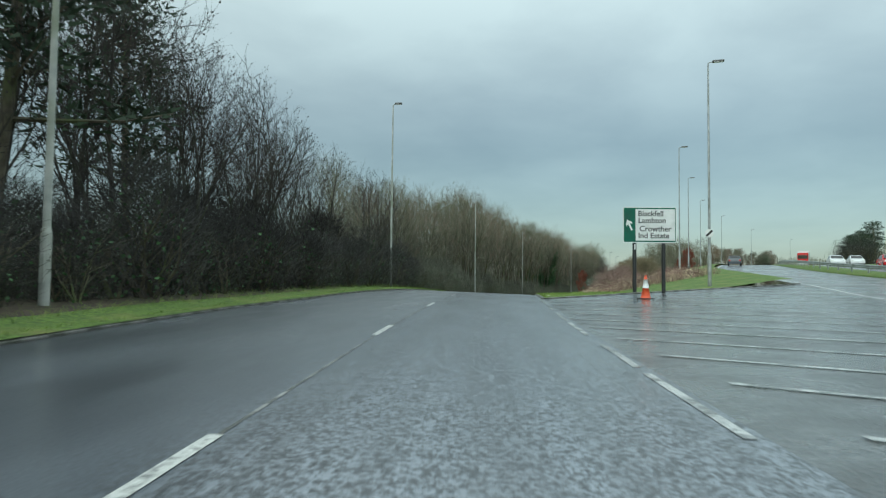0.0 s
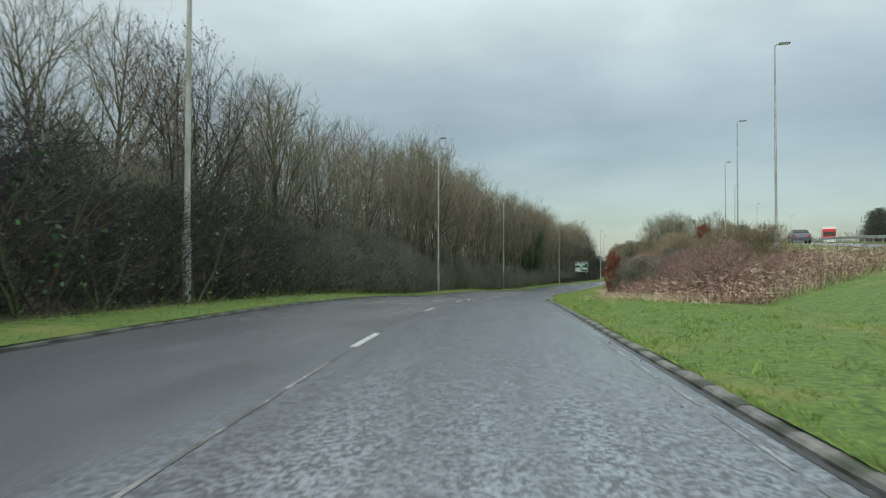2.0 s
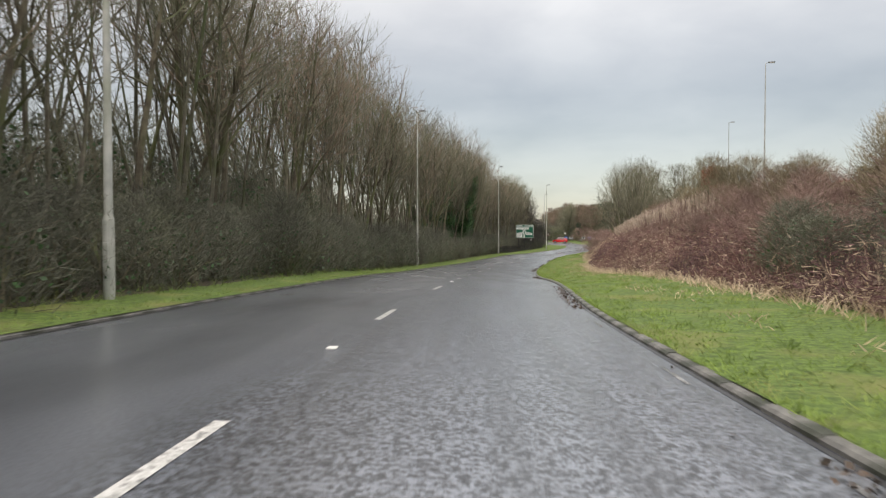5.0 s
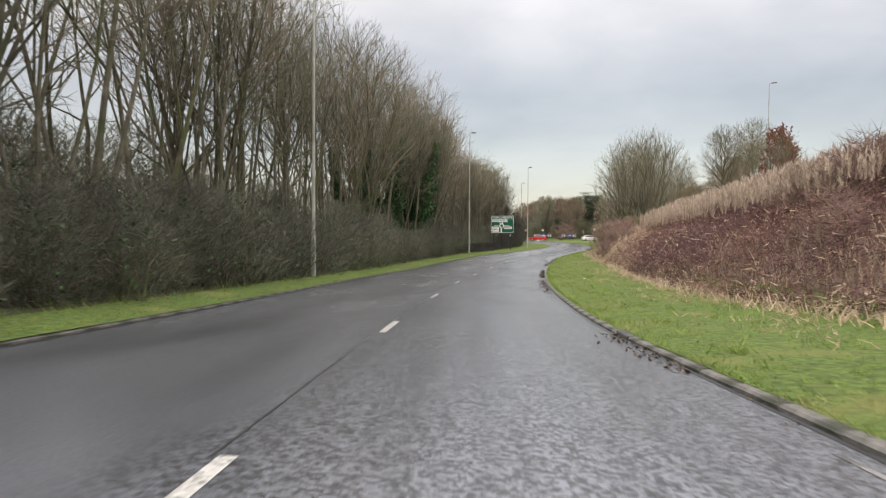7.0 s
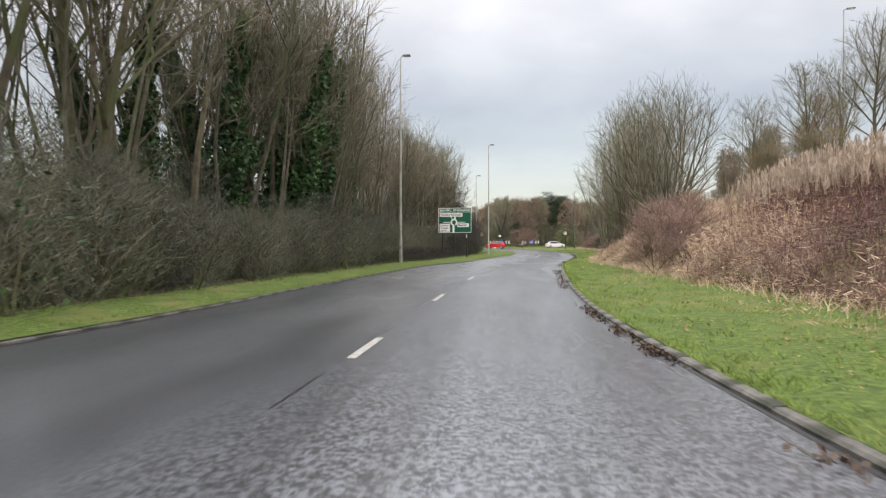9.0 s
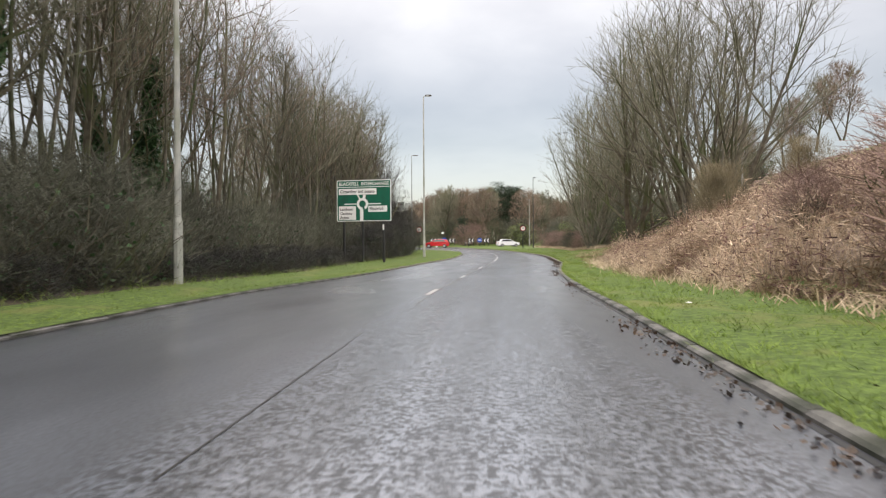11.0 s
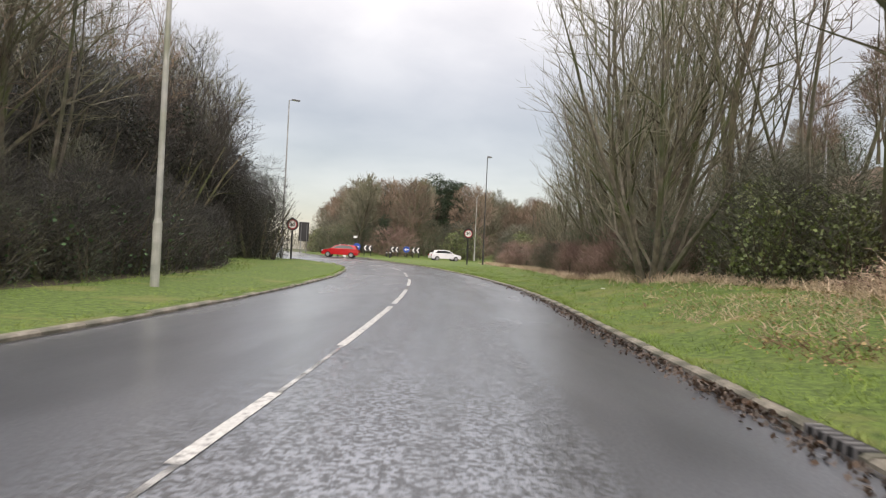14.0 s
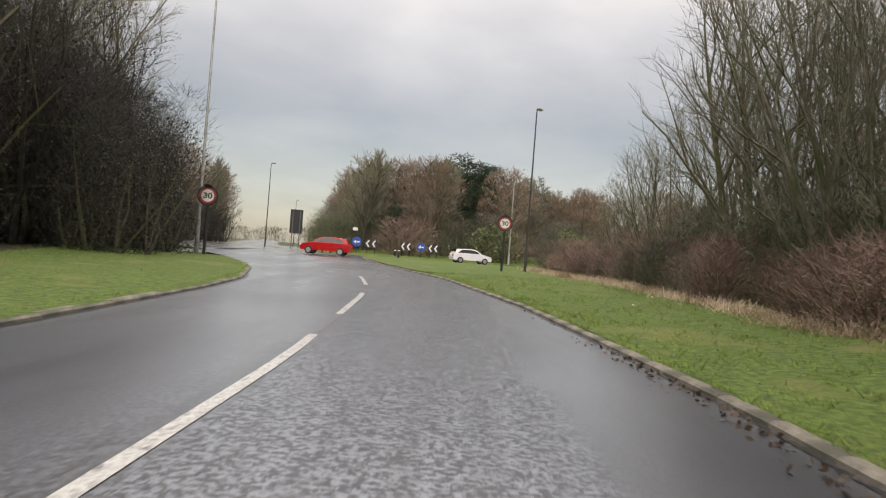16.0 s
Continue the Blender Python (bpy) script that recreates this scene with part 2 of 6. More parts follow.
ALDER_TWIG = material("shade_toned_alder_twigs", (0.03, 0.026, 0.024), (0.07, 0.058, 0.05), 0.5, 0.85, 0, 0, 1, (0.06, 0.06, 0.035), 0.25, 0.4, 0, 0.2)
WILLOW_TWIG = material("olive_willow_twigs", (0.15, 0.125, 0.075), (0.3, 0.255, 0.16), 0.5, 0.85, 0, 0, 1, (0.2, 0.15, 0.1), 0.25, 0.4, 0, 0.15)
# darker copy of the scrub twigs: shade under the trees put into the colour
SCRUB_SHADED = material("shade_toned_scrub_twigs", (0.03, 0.029, 0.028), (0.075, 0.069, 0.064), 0.6, 0.9, 0, 0, 1, (0.05, 0.06, 0.035), 0.3, 0.5, 0, 0.25)
NEEDLE = material("pine_needles", (0.014, 0.03, 0.014), (0.04, 0.065, 0.03), 2, 0.7, 0, 0, 1, None, 1, 0.5, 0, 0, 0.4)
EVERGREEN = material("dark_thorn_leaves", (0.022, 0.026, 0.02), (0.06, 0.058, 0.044), 1.2, 0.8, 0, 0, 1, (0.03, 0.04, 0.02), 0.5, 0.4, 0, 0, 0.4)
COPPER = material("copper_leaves", (0.13, 0.04, 0.025), (0.26, 0.085, 0.05), 3, 0.8, 0, 0, 1, None, 1, 0.5, 0, 0, 0.4)
BRACKEN = material("dead_bracken", (0.115, 0.06, 0.058), (0.255, 0.145, 0.13), 0.7, 0.9, 0, 0, 1, (0.13, 0.072, 0.075), 0.22, 0.6, 0, 0, 0.45)
STRAW = material("pale_dead_grass", (0.42, 0.32, 0.225), (0.72, 0.575, 0.43), 0.8, 0.9, 0, 0, 1, (0.2, 0.13, 0.08), 0.3, 0.4, 0, 0, 0.35)
PLUME = material("seed_plumes", (0.33, 0.26, 0.2), (0.55, 0.46, 0.38), 1.5, 0.95, 0, 0, 1, None, 1, 0.5, 0, 0, 0.25)
LEAF = material("fallen_leaves", (0.026, 0.018, 0.012), (0.085, 0.052, 0.032), 4, 0.35, 0, 0, 1, None, 1, 0.5, 0, 0, 0.5)
DRY_LEAF = material("dry_leaves", (0.2, 0.135, 0.06), (0.42, 0.3, 0.15), 4, 0.7, 0, 0, 1, None, 1, 0.5, 0, 0, 0.4)
STEEL = material("galvanised_steel", (0.30, 0.31, 0.31), (0.46, 0.47, 0.47), 3, 0.5, 0.6, 0.1, 60, (0.24, 0.25, 0.22), 0.8, 0.5)
CONCRETE = material("pale_column_paint", (0.34, 0.35, 0.33), (0.5, 0.5, 0.47), 3, 0.6, 0.1, 0.1, 50, (0.25, 0.27, 0.2), 0.6, 0.6)
DARK_POLE = material("dark_painted_column", (0.03, 0.03, 0.03), (0.06, 0.06, 0.055), 4, 0.6)
BLACK = material("black_post_paint", (0.012, 0.013, 0.014), (0.03, 0.03, 0.032), 6, 0.5, 0, 0.1, 50)
GREEN = material("sign_green", (0.0, 0.085, 0.05), (0.002, 0.11, 0.065), 3, 0.4, 0, 0, 1, (0.01, 0.075, 0.05), 1.2, 0.4)
WHITE = material("sign_white", (0.68, 0.69, 0.68), (0.8, 0.8, 0.8), 3, 0.4, 0, 0, 1, (0.6, 0.6, 0.58), 1.1, 0.3)
INK = material("sign_black", (0.012, 0.012, 0.014), (0.022, 0.022, 0.024), 5, 0.45)
RED = material("sign_red", (0.3, 0.02, 0.02), (0.4, 0.035, 0.03), 4, 0.4)
BLUE = material("sign_blue", (0.01, 0.06, 0.36), (0.015, 0.08, 0.45), 4, 0.4)
GREY = material("sign_back_grey", (0.10, 0.10, 0.105), (0.16, 0.16, 0.165), 4, 0.6)
CONE_RED = material("cone_orange_red", (0.6, 0.075, 0.025), (0.75, 0.12, 0.04), 8, 0.5, 0, 0, 1, (0.3, 0.06, 0.03), 4, 0.3)
RUBBER = material("black_rubber", (0.012, 0.012, 0.012), (0.03, 0.03, 0.03), 12, 0.8)
GLASS = material("dark_car_glass", (0.012, 0.014, 0.016), (0.02, 0.022, 0.025), 2, 0.08)
CAR_RED = material("red_car_paint", (0.42, 0.008, 0.012), (0.5, 0.014, 0.018), 2, 0.22)
CAR_WHITE = material("white_car_paint", (0.7, 0.71, 0.72), (0.78, 0.78, 0.79), 2, 0.22)
CAR_GREY = material("dark_grey_car_paint", (0.05, 0.06, 0.075), (0.07, 0.08, 0.095), 2, 0.22)
LAMP_LENS = material("lamp_lens", (0.7, 0.7, 0.68), (0.85, 0.85, 0.82), 5, 0.2)
TAIL = material("tail_lamp_red", (0.3, 0.005, 0.005), (0.4, 0.01, 0.01), 5, 0.2)
LITTER = material("litter_white", (0.6, 0.6, 0.58), (0.8, 0.8, 0.78), 20, 0.6)

# ---- helpers for meshes ----


def obj(name, bm, mat, parent=None, label="", smooth=False):
    me = bpy.data.meshes.new(name)
    bm.to_mesh(me)
    bm.free()
    return from_mesh(name, me, mat, parent, label, smooth)


def from_mesh(name, me, mat, parent=None, label="", smooth=False):
    me.materials.append(mat)
    if smooth:
        me.shade_smooth()
    ob = new(name, me)
    if parent:
        ob.parent = parent
    return tagged(ob, label) if label else ob


def part(name, bm, mat, parent, label="", smooth=False):
    return obj(name, bm, mat, parent, label, smooth)


def raw(name, verts, faces, mat, parent=None, label="", smooth=False):
    me = bpy.data.meshes.new(name)
    me.from_pydata(verts, [], faces)
    me.update()
    return from_mesh(name, me, mat, parent, label, smooth)


def thing(name, m, label, category, group="", kind=""):
    ob = new(name)
    ob.empty_display_size = 0.3
    ob.matrix_world = m
    return tagged(ob, label, category, group, kind)


def box(bm, lo, hi, bevel=0.0, m=None):
    c = [(a + b) / 2 for a, b in zip(lo, hi)]
    s = [b - a for a, b in zip(lo, hi)]
    g = bmesh.ops.create_cube(bm, size=1.0, matrix=Matrix.Translation(c) @ Matrix.Diagonal((*s, 1)))
    vs = g["verts"]
    if bevel:
        es = list({e for v in vs for e in v.link_edges})
        r = bmesh.ops.bevel(bm, geom=es, offset=bevel, segments=1, affect="EDGES", profile=0.5)
        vs = list({v for f in r["faces"] for v in f.verts} | {v for v in vs if v.is_valid})
    if m is not None:
        bmesh.ops.transform(bm, matrix=m, verts=vs)
    return bm


def tube(bm, points, radii, sides=10, caps=True):
    """A tapering tube along points."""
    rings = []
    for i, p in enumerate(points):
        p = Vector(p)
        a, b = Vector(points[max(i - 1, 0)]), Vector(points[min(i + 1, len(points) - 1)])
        d = (b - a).normalized()
        u = d.cross(Vector((0, 1, 0.01)) if abs(d.y) < 0.9 else Vector((1, 0, 0))).normalized()
        w = d.cross(u)
        rings.append([bm.verts.new(p + radii[i] * (math.cos(t) * u + math.sin(t) * w)) for t in (2 * math.pi * k / sides for k in range(sides))])
    for r, s in zip(rings, rings[1:]):
        for k in range(sides):
            bm.faces.new((r[k], r[(k + 1) % sides], s[(k + 1) % sides], s[k]))
    if caps:
        bm.faces.new(rings[0])
        bm.faces.new(rings[-1][::-1])
    return bm


def plate(bm, outline, y0, y1):
    """A plate of thickness y0..y1 from an outline in x and z."""
    a = [bm.verts.new((x, y0, z)) for x, z in outline]
    b = [bm.verts.new((x, y1, z)) for x, z in outline]
    n = len(a)
    bm.faces.new(a)
    bm.faces.new(b[::-1])
    for i in range(n):
        bm.faces.new((a[i], b[i], b[(i + 1) % n], a[(i + 1) % n]))
    bmesh.ops.recalc_face_normals(bm, faces=bm.faces)
    return bm


def rounded(w, h, r, x=0.0, z=0.0, n=4):
    pts = []
    for cx, cz, a0 in ((w / 2 - r, h / 2 - r, 0), (-w / 2 + r, h / 2 - r, 90), (-w / 2 + r, -h / 2 + r, 180), (w / 2 - r, -h / 2 + r, 270)):
        for k in range(n + 1):
            a = radians(a0 + 90 * k / n)
            pts.append((x + cx + r * math.cos(a), z + cz + r * math.sin(a)))
    return pts


def disc(r, x=0.0, z=0.0, n=28):
    return [(x + r * math.cos(2 * math.pi * k / n), z + r * math.sin(2 * math.pi * k / n)) for k in range(n)]


def lettering(text, size, x, z, y, mat, parent, align="LEFT", width=None, bold=0.0):
    """Raised letters that face -y, their left (or middle) end at x and their base line at z."""
    cu = bpy.data.curves.new("lettering", "FONT")
    cu.body, cu.size, cu.align_x, cu.extrude, cu.offset = text, size, align, 0.002, bold
    tmp = new("lettering", cu)
    bpy.context.view_layer.update()
    dg = bpy.context.evaluated_depsgraph_get()
    me = bpy.data.meshes.new_from_object(tmp.evaluated_get(dg))
    bpy.data.objects.remove(tmp)
    k = 1.0
    if width:
        xs = [v.co.x for v in me.vertices]
        k = width / (max(xs) - min(xs))
    me.transform(Matrix.Translation((x, y, z)) @ Matrix.Rotation(radians(90), 4, "X") @ Matrix.Diagonal((k, 1, 1, 1)))
    me.materials.clear()
    return from_mesh("lettering", me, mat, parent)


# ---- the plan: the slip road's line, its kerbs, and the main road beside it ----
ROUTE = [
    (-3.0, -52.0, -2.0), (-1.5, -26.0, -1.65), (0.0, -0.0, -1.19), (0.87, 14.42, -0.9), (2.13, 28.12, -0.67), (3.59, 41.73, -0.74), (5.64, 55.12, -1.09), (8.17, 68.88, -1.71), (11.11, 82.35, -2.11), (14.52, 94.82, -2.46), (18.01, 108.62, -3.08), (22.4, 122.64, -3.5), (26.8, 134.43, -3.75), (31.5, 145.07, -3.69), (36.83, 156.07, -3.63), (42.42, 166.76, -3.73), (47.97, 176.63, -3.69), (53.18, 186.26, -3.73), (57.88, 195.45, -3.68),
    (64.2, 209.0, -3.6), (71.5, 225.0, -3.4), (84.5, 250.5, -3.2), (100.0, 281.0, -3.0),
]


def catmull(points, step=1.0):
    pts = np.array(points, float)
    pts = np.vstack([2 * pts[0] - pts[1], pts, 2 * pts[-1] - pts[-2]])
    out = []
    for i in range(1, len(pts) - 2):
        p0, p1, p2, p3 = pts[i - 1 : i + 3]
        n = max(2, int(np.linalg.norm(p2 - p1) / step))
        for k in range(n):
            t = k / n
            out.append(0.5 * (2 * p1 + (p2 - p0) * t + (2 * p0 - 5 * p1 + 4 * p2 - p3) * t * t + (3 * p1 - p0 - 3 * p2 + p3) * t**3))
    out.append(pts[-2])
    return np.array(out)


LINE = catmull(ROUTE)
_d = np.r_[0, np.cumsum(np.hypot(*np.diff(LINE[:, :2], axis=0).T))]
_o = np.interp(0.0, LINE[:, 1], _d)
LINE_S = _d - _o


def crossfall(s):
    return np.interp(s, [-30, 20, 40, 130, 165, 300], [0.01, 0.02, 0.03, 0.03, 0.012, 0.0])


def on_line(s):
    return np.array([np.interp(s, LINE_S, LINE[:, k]) for k in range(3)])


def heading(s):
    d = on_line(s + 1.5) - on_line(s - 1.5)
    return math.atan2(d[1], d[0])


def rp(s, d, dz=0.0):
    """A place beside the slip road: s along it, d to its right, dz over its surface."""
    p, a = on_line(s), heading(s)
    return Vector((p[0] + d * math.sin(a), p[1] - d * math.cos(a), p[2] - crossfall(s) * min(max(d, -9), 4) + dz))


def turned(s, d, dz=0.0, extra=0.0):
    """The pose at that place, its y axis along the road."""
    p = rp(s, d, dz)
    return Matrix.Translation(p) @ Matrix.Rotation(heading(s) - math.pi / 2 + radians(extra), 4, "Z")


def left_kerb(s):
    return np.interp(s, [-40, 9, 16, 22, 32, 40, 65, 97, 113, 128, 142, 153, 165, 180, 204, 213, 220, 224, 229, 234, 241, 249],
                     [-6.3, -6.3, -6.3, -5.9, -5.65, -5.45, -5.6, -5.45, -5.6, -5.65, -5.7, -5.4, -5.4, -5.1, -4.85, -4.8, -5.2, -5.6, -6.8, -9.0, -13, -17])


def right_kerb(s):
    return np.interp(s, [-40, 30, 43, 63, 78, 90, 105, 123, 134, 147, 160, 166, 179, 190, 203, 212, 216, 222, 232, 243, 253, 262],
                     [2.1, 2.12, 2.28, 2.25, 2.38, 2.45, 2.4, 2.42, 2.42, 2.16, 2.12, 2.06, 2.12, 2.68, 2.72, 2.6, 2.3, 1.7, -0.1, -4.0, -6.8, -8.6])


def lane_line(s):
    return np.interp(s, [-40, 20, 60, 98, 115, 133, 190, 205, 213, 221, 225, 229, 233, 237], [-1.86, -1.78, -1.74, -1.62, -1.5, -1.5, -1.52, -1.58, -1.66, -2.05, -2.37, -3.0, -4.1, -5.1])


MAIN = catmull([(-6, -80, -3.2), (2.5, -40, -2.2), (6.5, -15, -1.6), (10.5, 5, -1.0), (16, 25, -0.45), (20.5, 38, 0.05), (28, 67, 1.45), (39.5, 95, 2.6),
                (55, 129, 3.75), (76, 170, 4.6), (105, 215, 5.0), (150, 270, 5.2), (230, 350, 5.0), (420, 500, 4.0)], 3.0)
_dm = np.r_[0, np.cumsum(np.hypot(*np.diff(MAIN[:, :2], axis=0).T))]
MAIN_S = _dm - np.interp(38.0, MAIN[:, 1], _dm)


def mp(s, d, dz=0.0):
    """A place beside the main road: s along its left edge from the nose, d to the right."""
    p = np.array([np.interp(s, MAIN_S, MAIN[:, k]) for k in range(3)])
    q = np.array([np.interp(s + 1, MAIN_S, MAIN[:, k]) for k in range(3)]) - [np.interp(s - 1, MAIN_S, MAIN[:, k]) for k in range(3)]
    a = math.atan2(q[1], q[0])
    return Vector((p[0] + d * math.sin(a), p[1] - d * math.cos(a), p[2] + dz))


def sweep(name, rows, mat, parent=None, label="", smooth=True):
    """A sheet from equal rows of points."""
    n = len(rows[0])
    verts = [tuple(p) for row in rows for p in row]
    faces = [(i * n + k, i * n + k + 1, (i + 1) * n + k + 1, (i + 1) * n + k) for i in range(len(rows) - 1) for k in range(n - 1)]
    return raw(name, verts, faces, mat, parent, label, smooth)


def span(a, b, n):
    return [a + (b - a) * k / (n - 1) for k in range(n)]


def smooth01(x):
    x = min(max(x, 0.0), 1.0)
    return x * x * (3 - 2 * x)


# ---- roads and land ----
road = sweep("road_slip", [[rp(s, d) for d in span(left_kerb(s) - 0.02, right_kerb(s) + 0.02, 7)] for s in span(-45, 250, 296)], SLIP)
places = [(d, s) for s in span(-45, 250, 296) for d in span(float(left_kerb(s)) - 0.02, float(right_kerb(s)) + 0.02, 7)]
place_map = road.data.uv_layers.new(name="place")
for loop in road.data.loops:
    place_map.data[loop.index].uv = places[loop.vertex_index]
tagged(road, "wet dark grey asphalt slip road with two lanes", "road", kind="structure")

GORE_N = 36
gore = sweep("road_gore", [[rp(-45 + 73.2 * u, 2.12).lerp(mp(-84 + 84.5 * u, 0.0), v) for v in span(0, 1, 8)] for u in span(0, 1, GORE_N)], ASPHALT_OLD)
tagged(gore, "wet worn asphalt gore with faded hatching at the diverge", "road", kind="structure")

main_road = sweep("road_main", [[mp(s, d) for d in (0, 4, 8.2)] for s in span(-110, 420, 130)], ASPHALT)
tagged(main_road, "wet grey asphalt carriageway of the main road", "road", kind="structure")
far_road = sweep("road_opposite", [[mp(s, d) for d in (12.5, 16, 20.5)] for s in span(-110, 420, 130)], ASPHALT)
tagged(far_road, "wet grey asphalt carriageway for the opposite traffic", "road", kind="structure")
median = sweep("verge_median", [[mp(s, 8.2, 0.0), mp(s, 8.22, 0.1), mp(s, 10.3, 0.16), mp(s, 12.48, 0.1), mp(s, 12.5, 0.0)] for s in span(-110, 420, 130)], GRASS)
tagged(median, "narrow grass strip between the carriageways", "verge", kind="structure")
far_verge = sweep("verge_opposite", [[mp(s, 20.5, 0.0), mp(s, 20.52, 0.1), mp(s, 26, 0.3), mp(s, 45, 0.5), mp(s, 120, -2.0)] for s in span(-110, 420, 130)], GRASS)
tagged(far_verge, "grass verge beyond the opposite carriageway", "verge", kind="structure")


def left_land(s, q):
    """Height over the road at q metres behind the left kerb."""
    hump = 0.12 * smooth01((q - 1.4) / 2.0) * smooth01((24 - s) / 12)
    return 0.062 + 0.02 * min(q, 3) + hump - 0.15 * smooth01((q - 3) / 6)


def broad(s):
    """The width of the left grass strip, in shares of 2.4 metres."""
    return float(np.interp(s, [-40, 25, 40, 125, 138, 150, 165, 180, 200, 212, 226], [0.5, 0.56, 0.64, 0.64, 0.85, 0.72, 0.9, 1.15, 1.6, 1.9, 3.0]))


LEFT_Q = [0.02, 0.5, 1.0, 1.6, 2.4, 3.5, 5, 8, 14, 25, 45]
left_verge = sweep("verge_left", [[rp(s, left_kerb(s) - q * broad(s), left_land(s, q) + (0.03 * noise.noise((s * 0.6, q * 2.0, 0)) if q > 0.2 else 0)) for q in LEFT_Q[:5]] for s in span(-45, 236, 282)], GRASS)
tagged(left_verge, "narrow strip of short green grass beside the kerb", "verge", kind="structure")
left_wood = sweep("ground_wood", [[rp(s, left_kerb(s) - (2.4 * broad(s) + q - 2.4), left_land(s, q) - 0.02) for q in LEFT_Q[4:]] for s in span(-45, 236, 95)], SOIL)
tagged(left_wood, "dark leaf-littered soil under the trees", "ground", kind="structure")


def bank_start(s):
    return np.interp(s, [28, 44, 49, 60, 67, 75, 84, 96, 110, 125, 139, 150, 160, 170, 180, 187, 191, 196, 202, 230], [9, 7.0, 5.5, 5.2, 4.6, 5.2, 5.8, 5.6, 5.2, 5.4, 6.0, 5.2, 4.2, 3.4, 3.2, 3.3, 4.6, 7.5, 10, 16])


def main_at(s):
    """The station of the main road that lies across the grass from s."""
    return (s - 28) * 0.98


def bank(s, w, width, top):
    """Height over the slip road at w metres behind its right kerb, where the main road lies top higher at width."""
    start = min(bank_start(s), width * 0.6)
    rise = min(max((w - start) / max(width - start - 1.2, 1.0), 0.0), 1.0)
    steep = np.interp(s, [28, 70, 105, 165, 178, 186, 192, 206], [1.0, 0.9, 0.6, 0.75, 0.85, 1.7, 3.0, 5.0])
    swell = float(np.interp(s, [184, 194, 208, 217], [0, 0.8, 0.75, 0])) * min(max((w - 0.7) / 4.6, 0.0), 1.0) * (1 - min(w / width, 1.0))
    return 0.062 + 0.02 * min(w, start) + (top - 0.062) * rise**steep + swell


def island_point(s, w):
    """A place on the grass and bank between the two roads, w metres from the slip road's kerb."""
    a = rp(s, right_kerb(s) + 0.12)
    b = mp(main_at(s), -0.12)
    width = (b.xy - a.xy).length
    f = min(w / width, 1.0)
    p = a.lerp(b, f)
    p.z = a.z + bank(s, w, width, b.z - a.z + 0.1)
    return p


def island_row(s):
    a, b = rp(s, right_kerb(s) + 0.12), mp(main_at(s), -0.12)
    width = (b.xy - a.xy).length
    return [island_point(s, min(w, width)) + Vector((0, 0, 0.04 * noise.noise((s * 0.5, w, 3)))) for w in [width * q**1.6 for q in span(0, 1, 34)]]


island = sweep("verge_island", [island_row(s) for s in span(28.5, 236, 209)], GRASS)
tagged(island, "green grass verge rising into the bank of the main road", "verge", kind="structure")

# the sheet of ground that everything lies in
ground_rows = []
for r in (0, 60, 130, 220, 330, 480, 700, 1100, 1800, 3000):
    ground_rows.append([(60 + r * math.cos(a), 160 + r * math.sin(a), -5.5 + min(r, 900) * 0.002) for a in (2 * math.pi * k / 48 for k in range(49))])
ground = sweep("ground", ground_rows, LAND)
tagged(ground, "rough grassland reaching to the horizon", "ground", kind="structure")

# the junction at the end of the slip road
apron = sweep("road_roundabout", [[(92 + r * math.cos(a), 287 + r * math.sin(a), z) for r, z in ((0.5, -3.24), (20, -3.24), (38, -3.24), (45, -3.34), (56, -3.6))] for a in (2 * math.pi * k / 64 for k in range(65))], ASPHALT)
tagged(apron, "wet asphalt of the roundabout's circulating lanes", "road", kind="structure")
EXIT = catmull([(58, 246, -3.35), (63.5, 258, -3.25), (68.5, 276, -3.2), (72.5, 297, -3.1), (77, 325, -2.9), (84, 362, -2.6), (96, 410, -2.3)], 4.0)
exit_road = sweep("road_exit", [[(x - e, y + 0.25 * e, z) for e in (3.4, 0, -3.4)] for x, y, z in EXIT], ASPHALT)
tagged(exit_road, "wet road leaving the roundabout", "road", kind="structure")
HUB = catmull([(75.4, 277, 0), (75.2, 264.5, 0), (81, 260.2, 0), (90, 259.5, 0), (101, 262, 0), (124, 270, 0), (142, 296, 0), (132, 325, 0), (104, 342, 0), (88, 326, 0), (80, 300, 0), (75.4, 277, 0)], 3.0)
HUB_MID = np.array([106.0, 298.0])
hub = sweep("verge_roundabout", [[(HUB_MID[0] + (x - HUB_MID[0]) * f, HUB_MID[1] + (y - HUB_MID[1]) * f, z) for f, z in ((0.02, -1.6), (0.5, -1.9), (0.75, -2.5), (0.9, -2.95), (0.99, -3.1), (1.0, -3.24))] for x, y, _ in HUB], GRASS)
tagged(hub, "grassed central island of the roundabout, planted with trees", "verge", kind="structure")
tail_verge = sweep("verge_corner", [[rp(s, right_kerb(s) + 0.12 + w, 0.1 + 0.05 * smooth01(w / 4)) for w in (0, 1, 3, 7, 12, 18)] for s in span(236, 262, 27)], GRASS)
tagged(tail_verge, "green grass corner beside the roundabout entry", "verge", kind="structure")
junction = sweep("ground_junction", [[(80 + r * math.cos(a), 300 + r * math.sin(a), z) for r, z in ((0.5, -3.45), (58, -3.45), (76, -4.4), (120, -4.8), (260, -4.9))] for a in (2 * math.pi * k / 48 for k in range(49))], GRASS)
tagged(junction, "grassland round the roundabout", "ground", kind="structure")

# ---- markings ----


def mark(name, s0, s1, d, width, mat, lift=0.006, label=""):
    n = max(2, int((s1 - s0) / 1.0) + 1)
    rows = [[rp(s, (d(s) if callable(d) else d) + e, lift) for e in (-width / 2, width / 2)] for s in span(s0, s1, n)]
    return sweep(name, rows, mat, road, label)


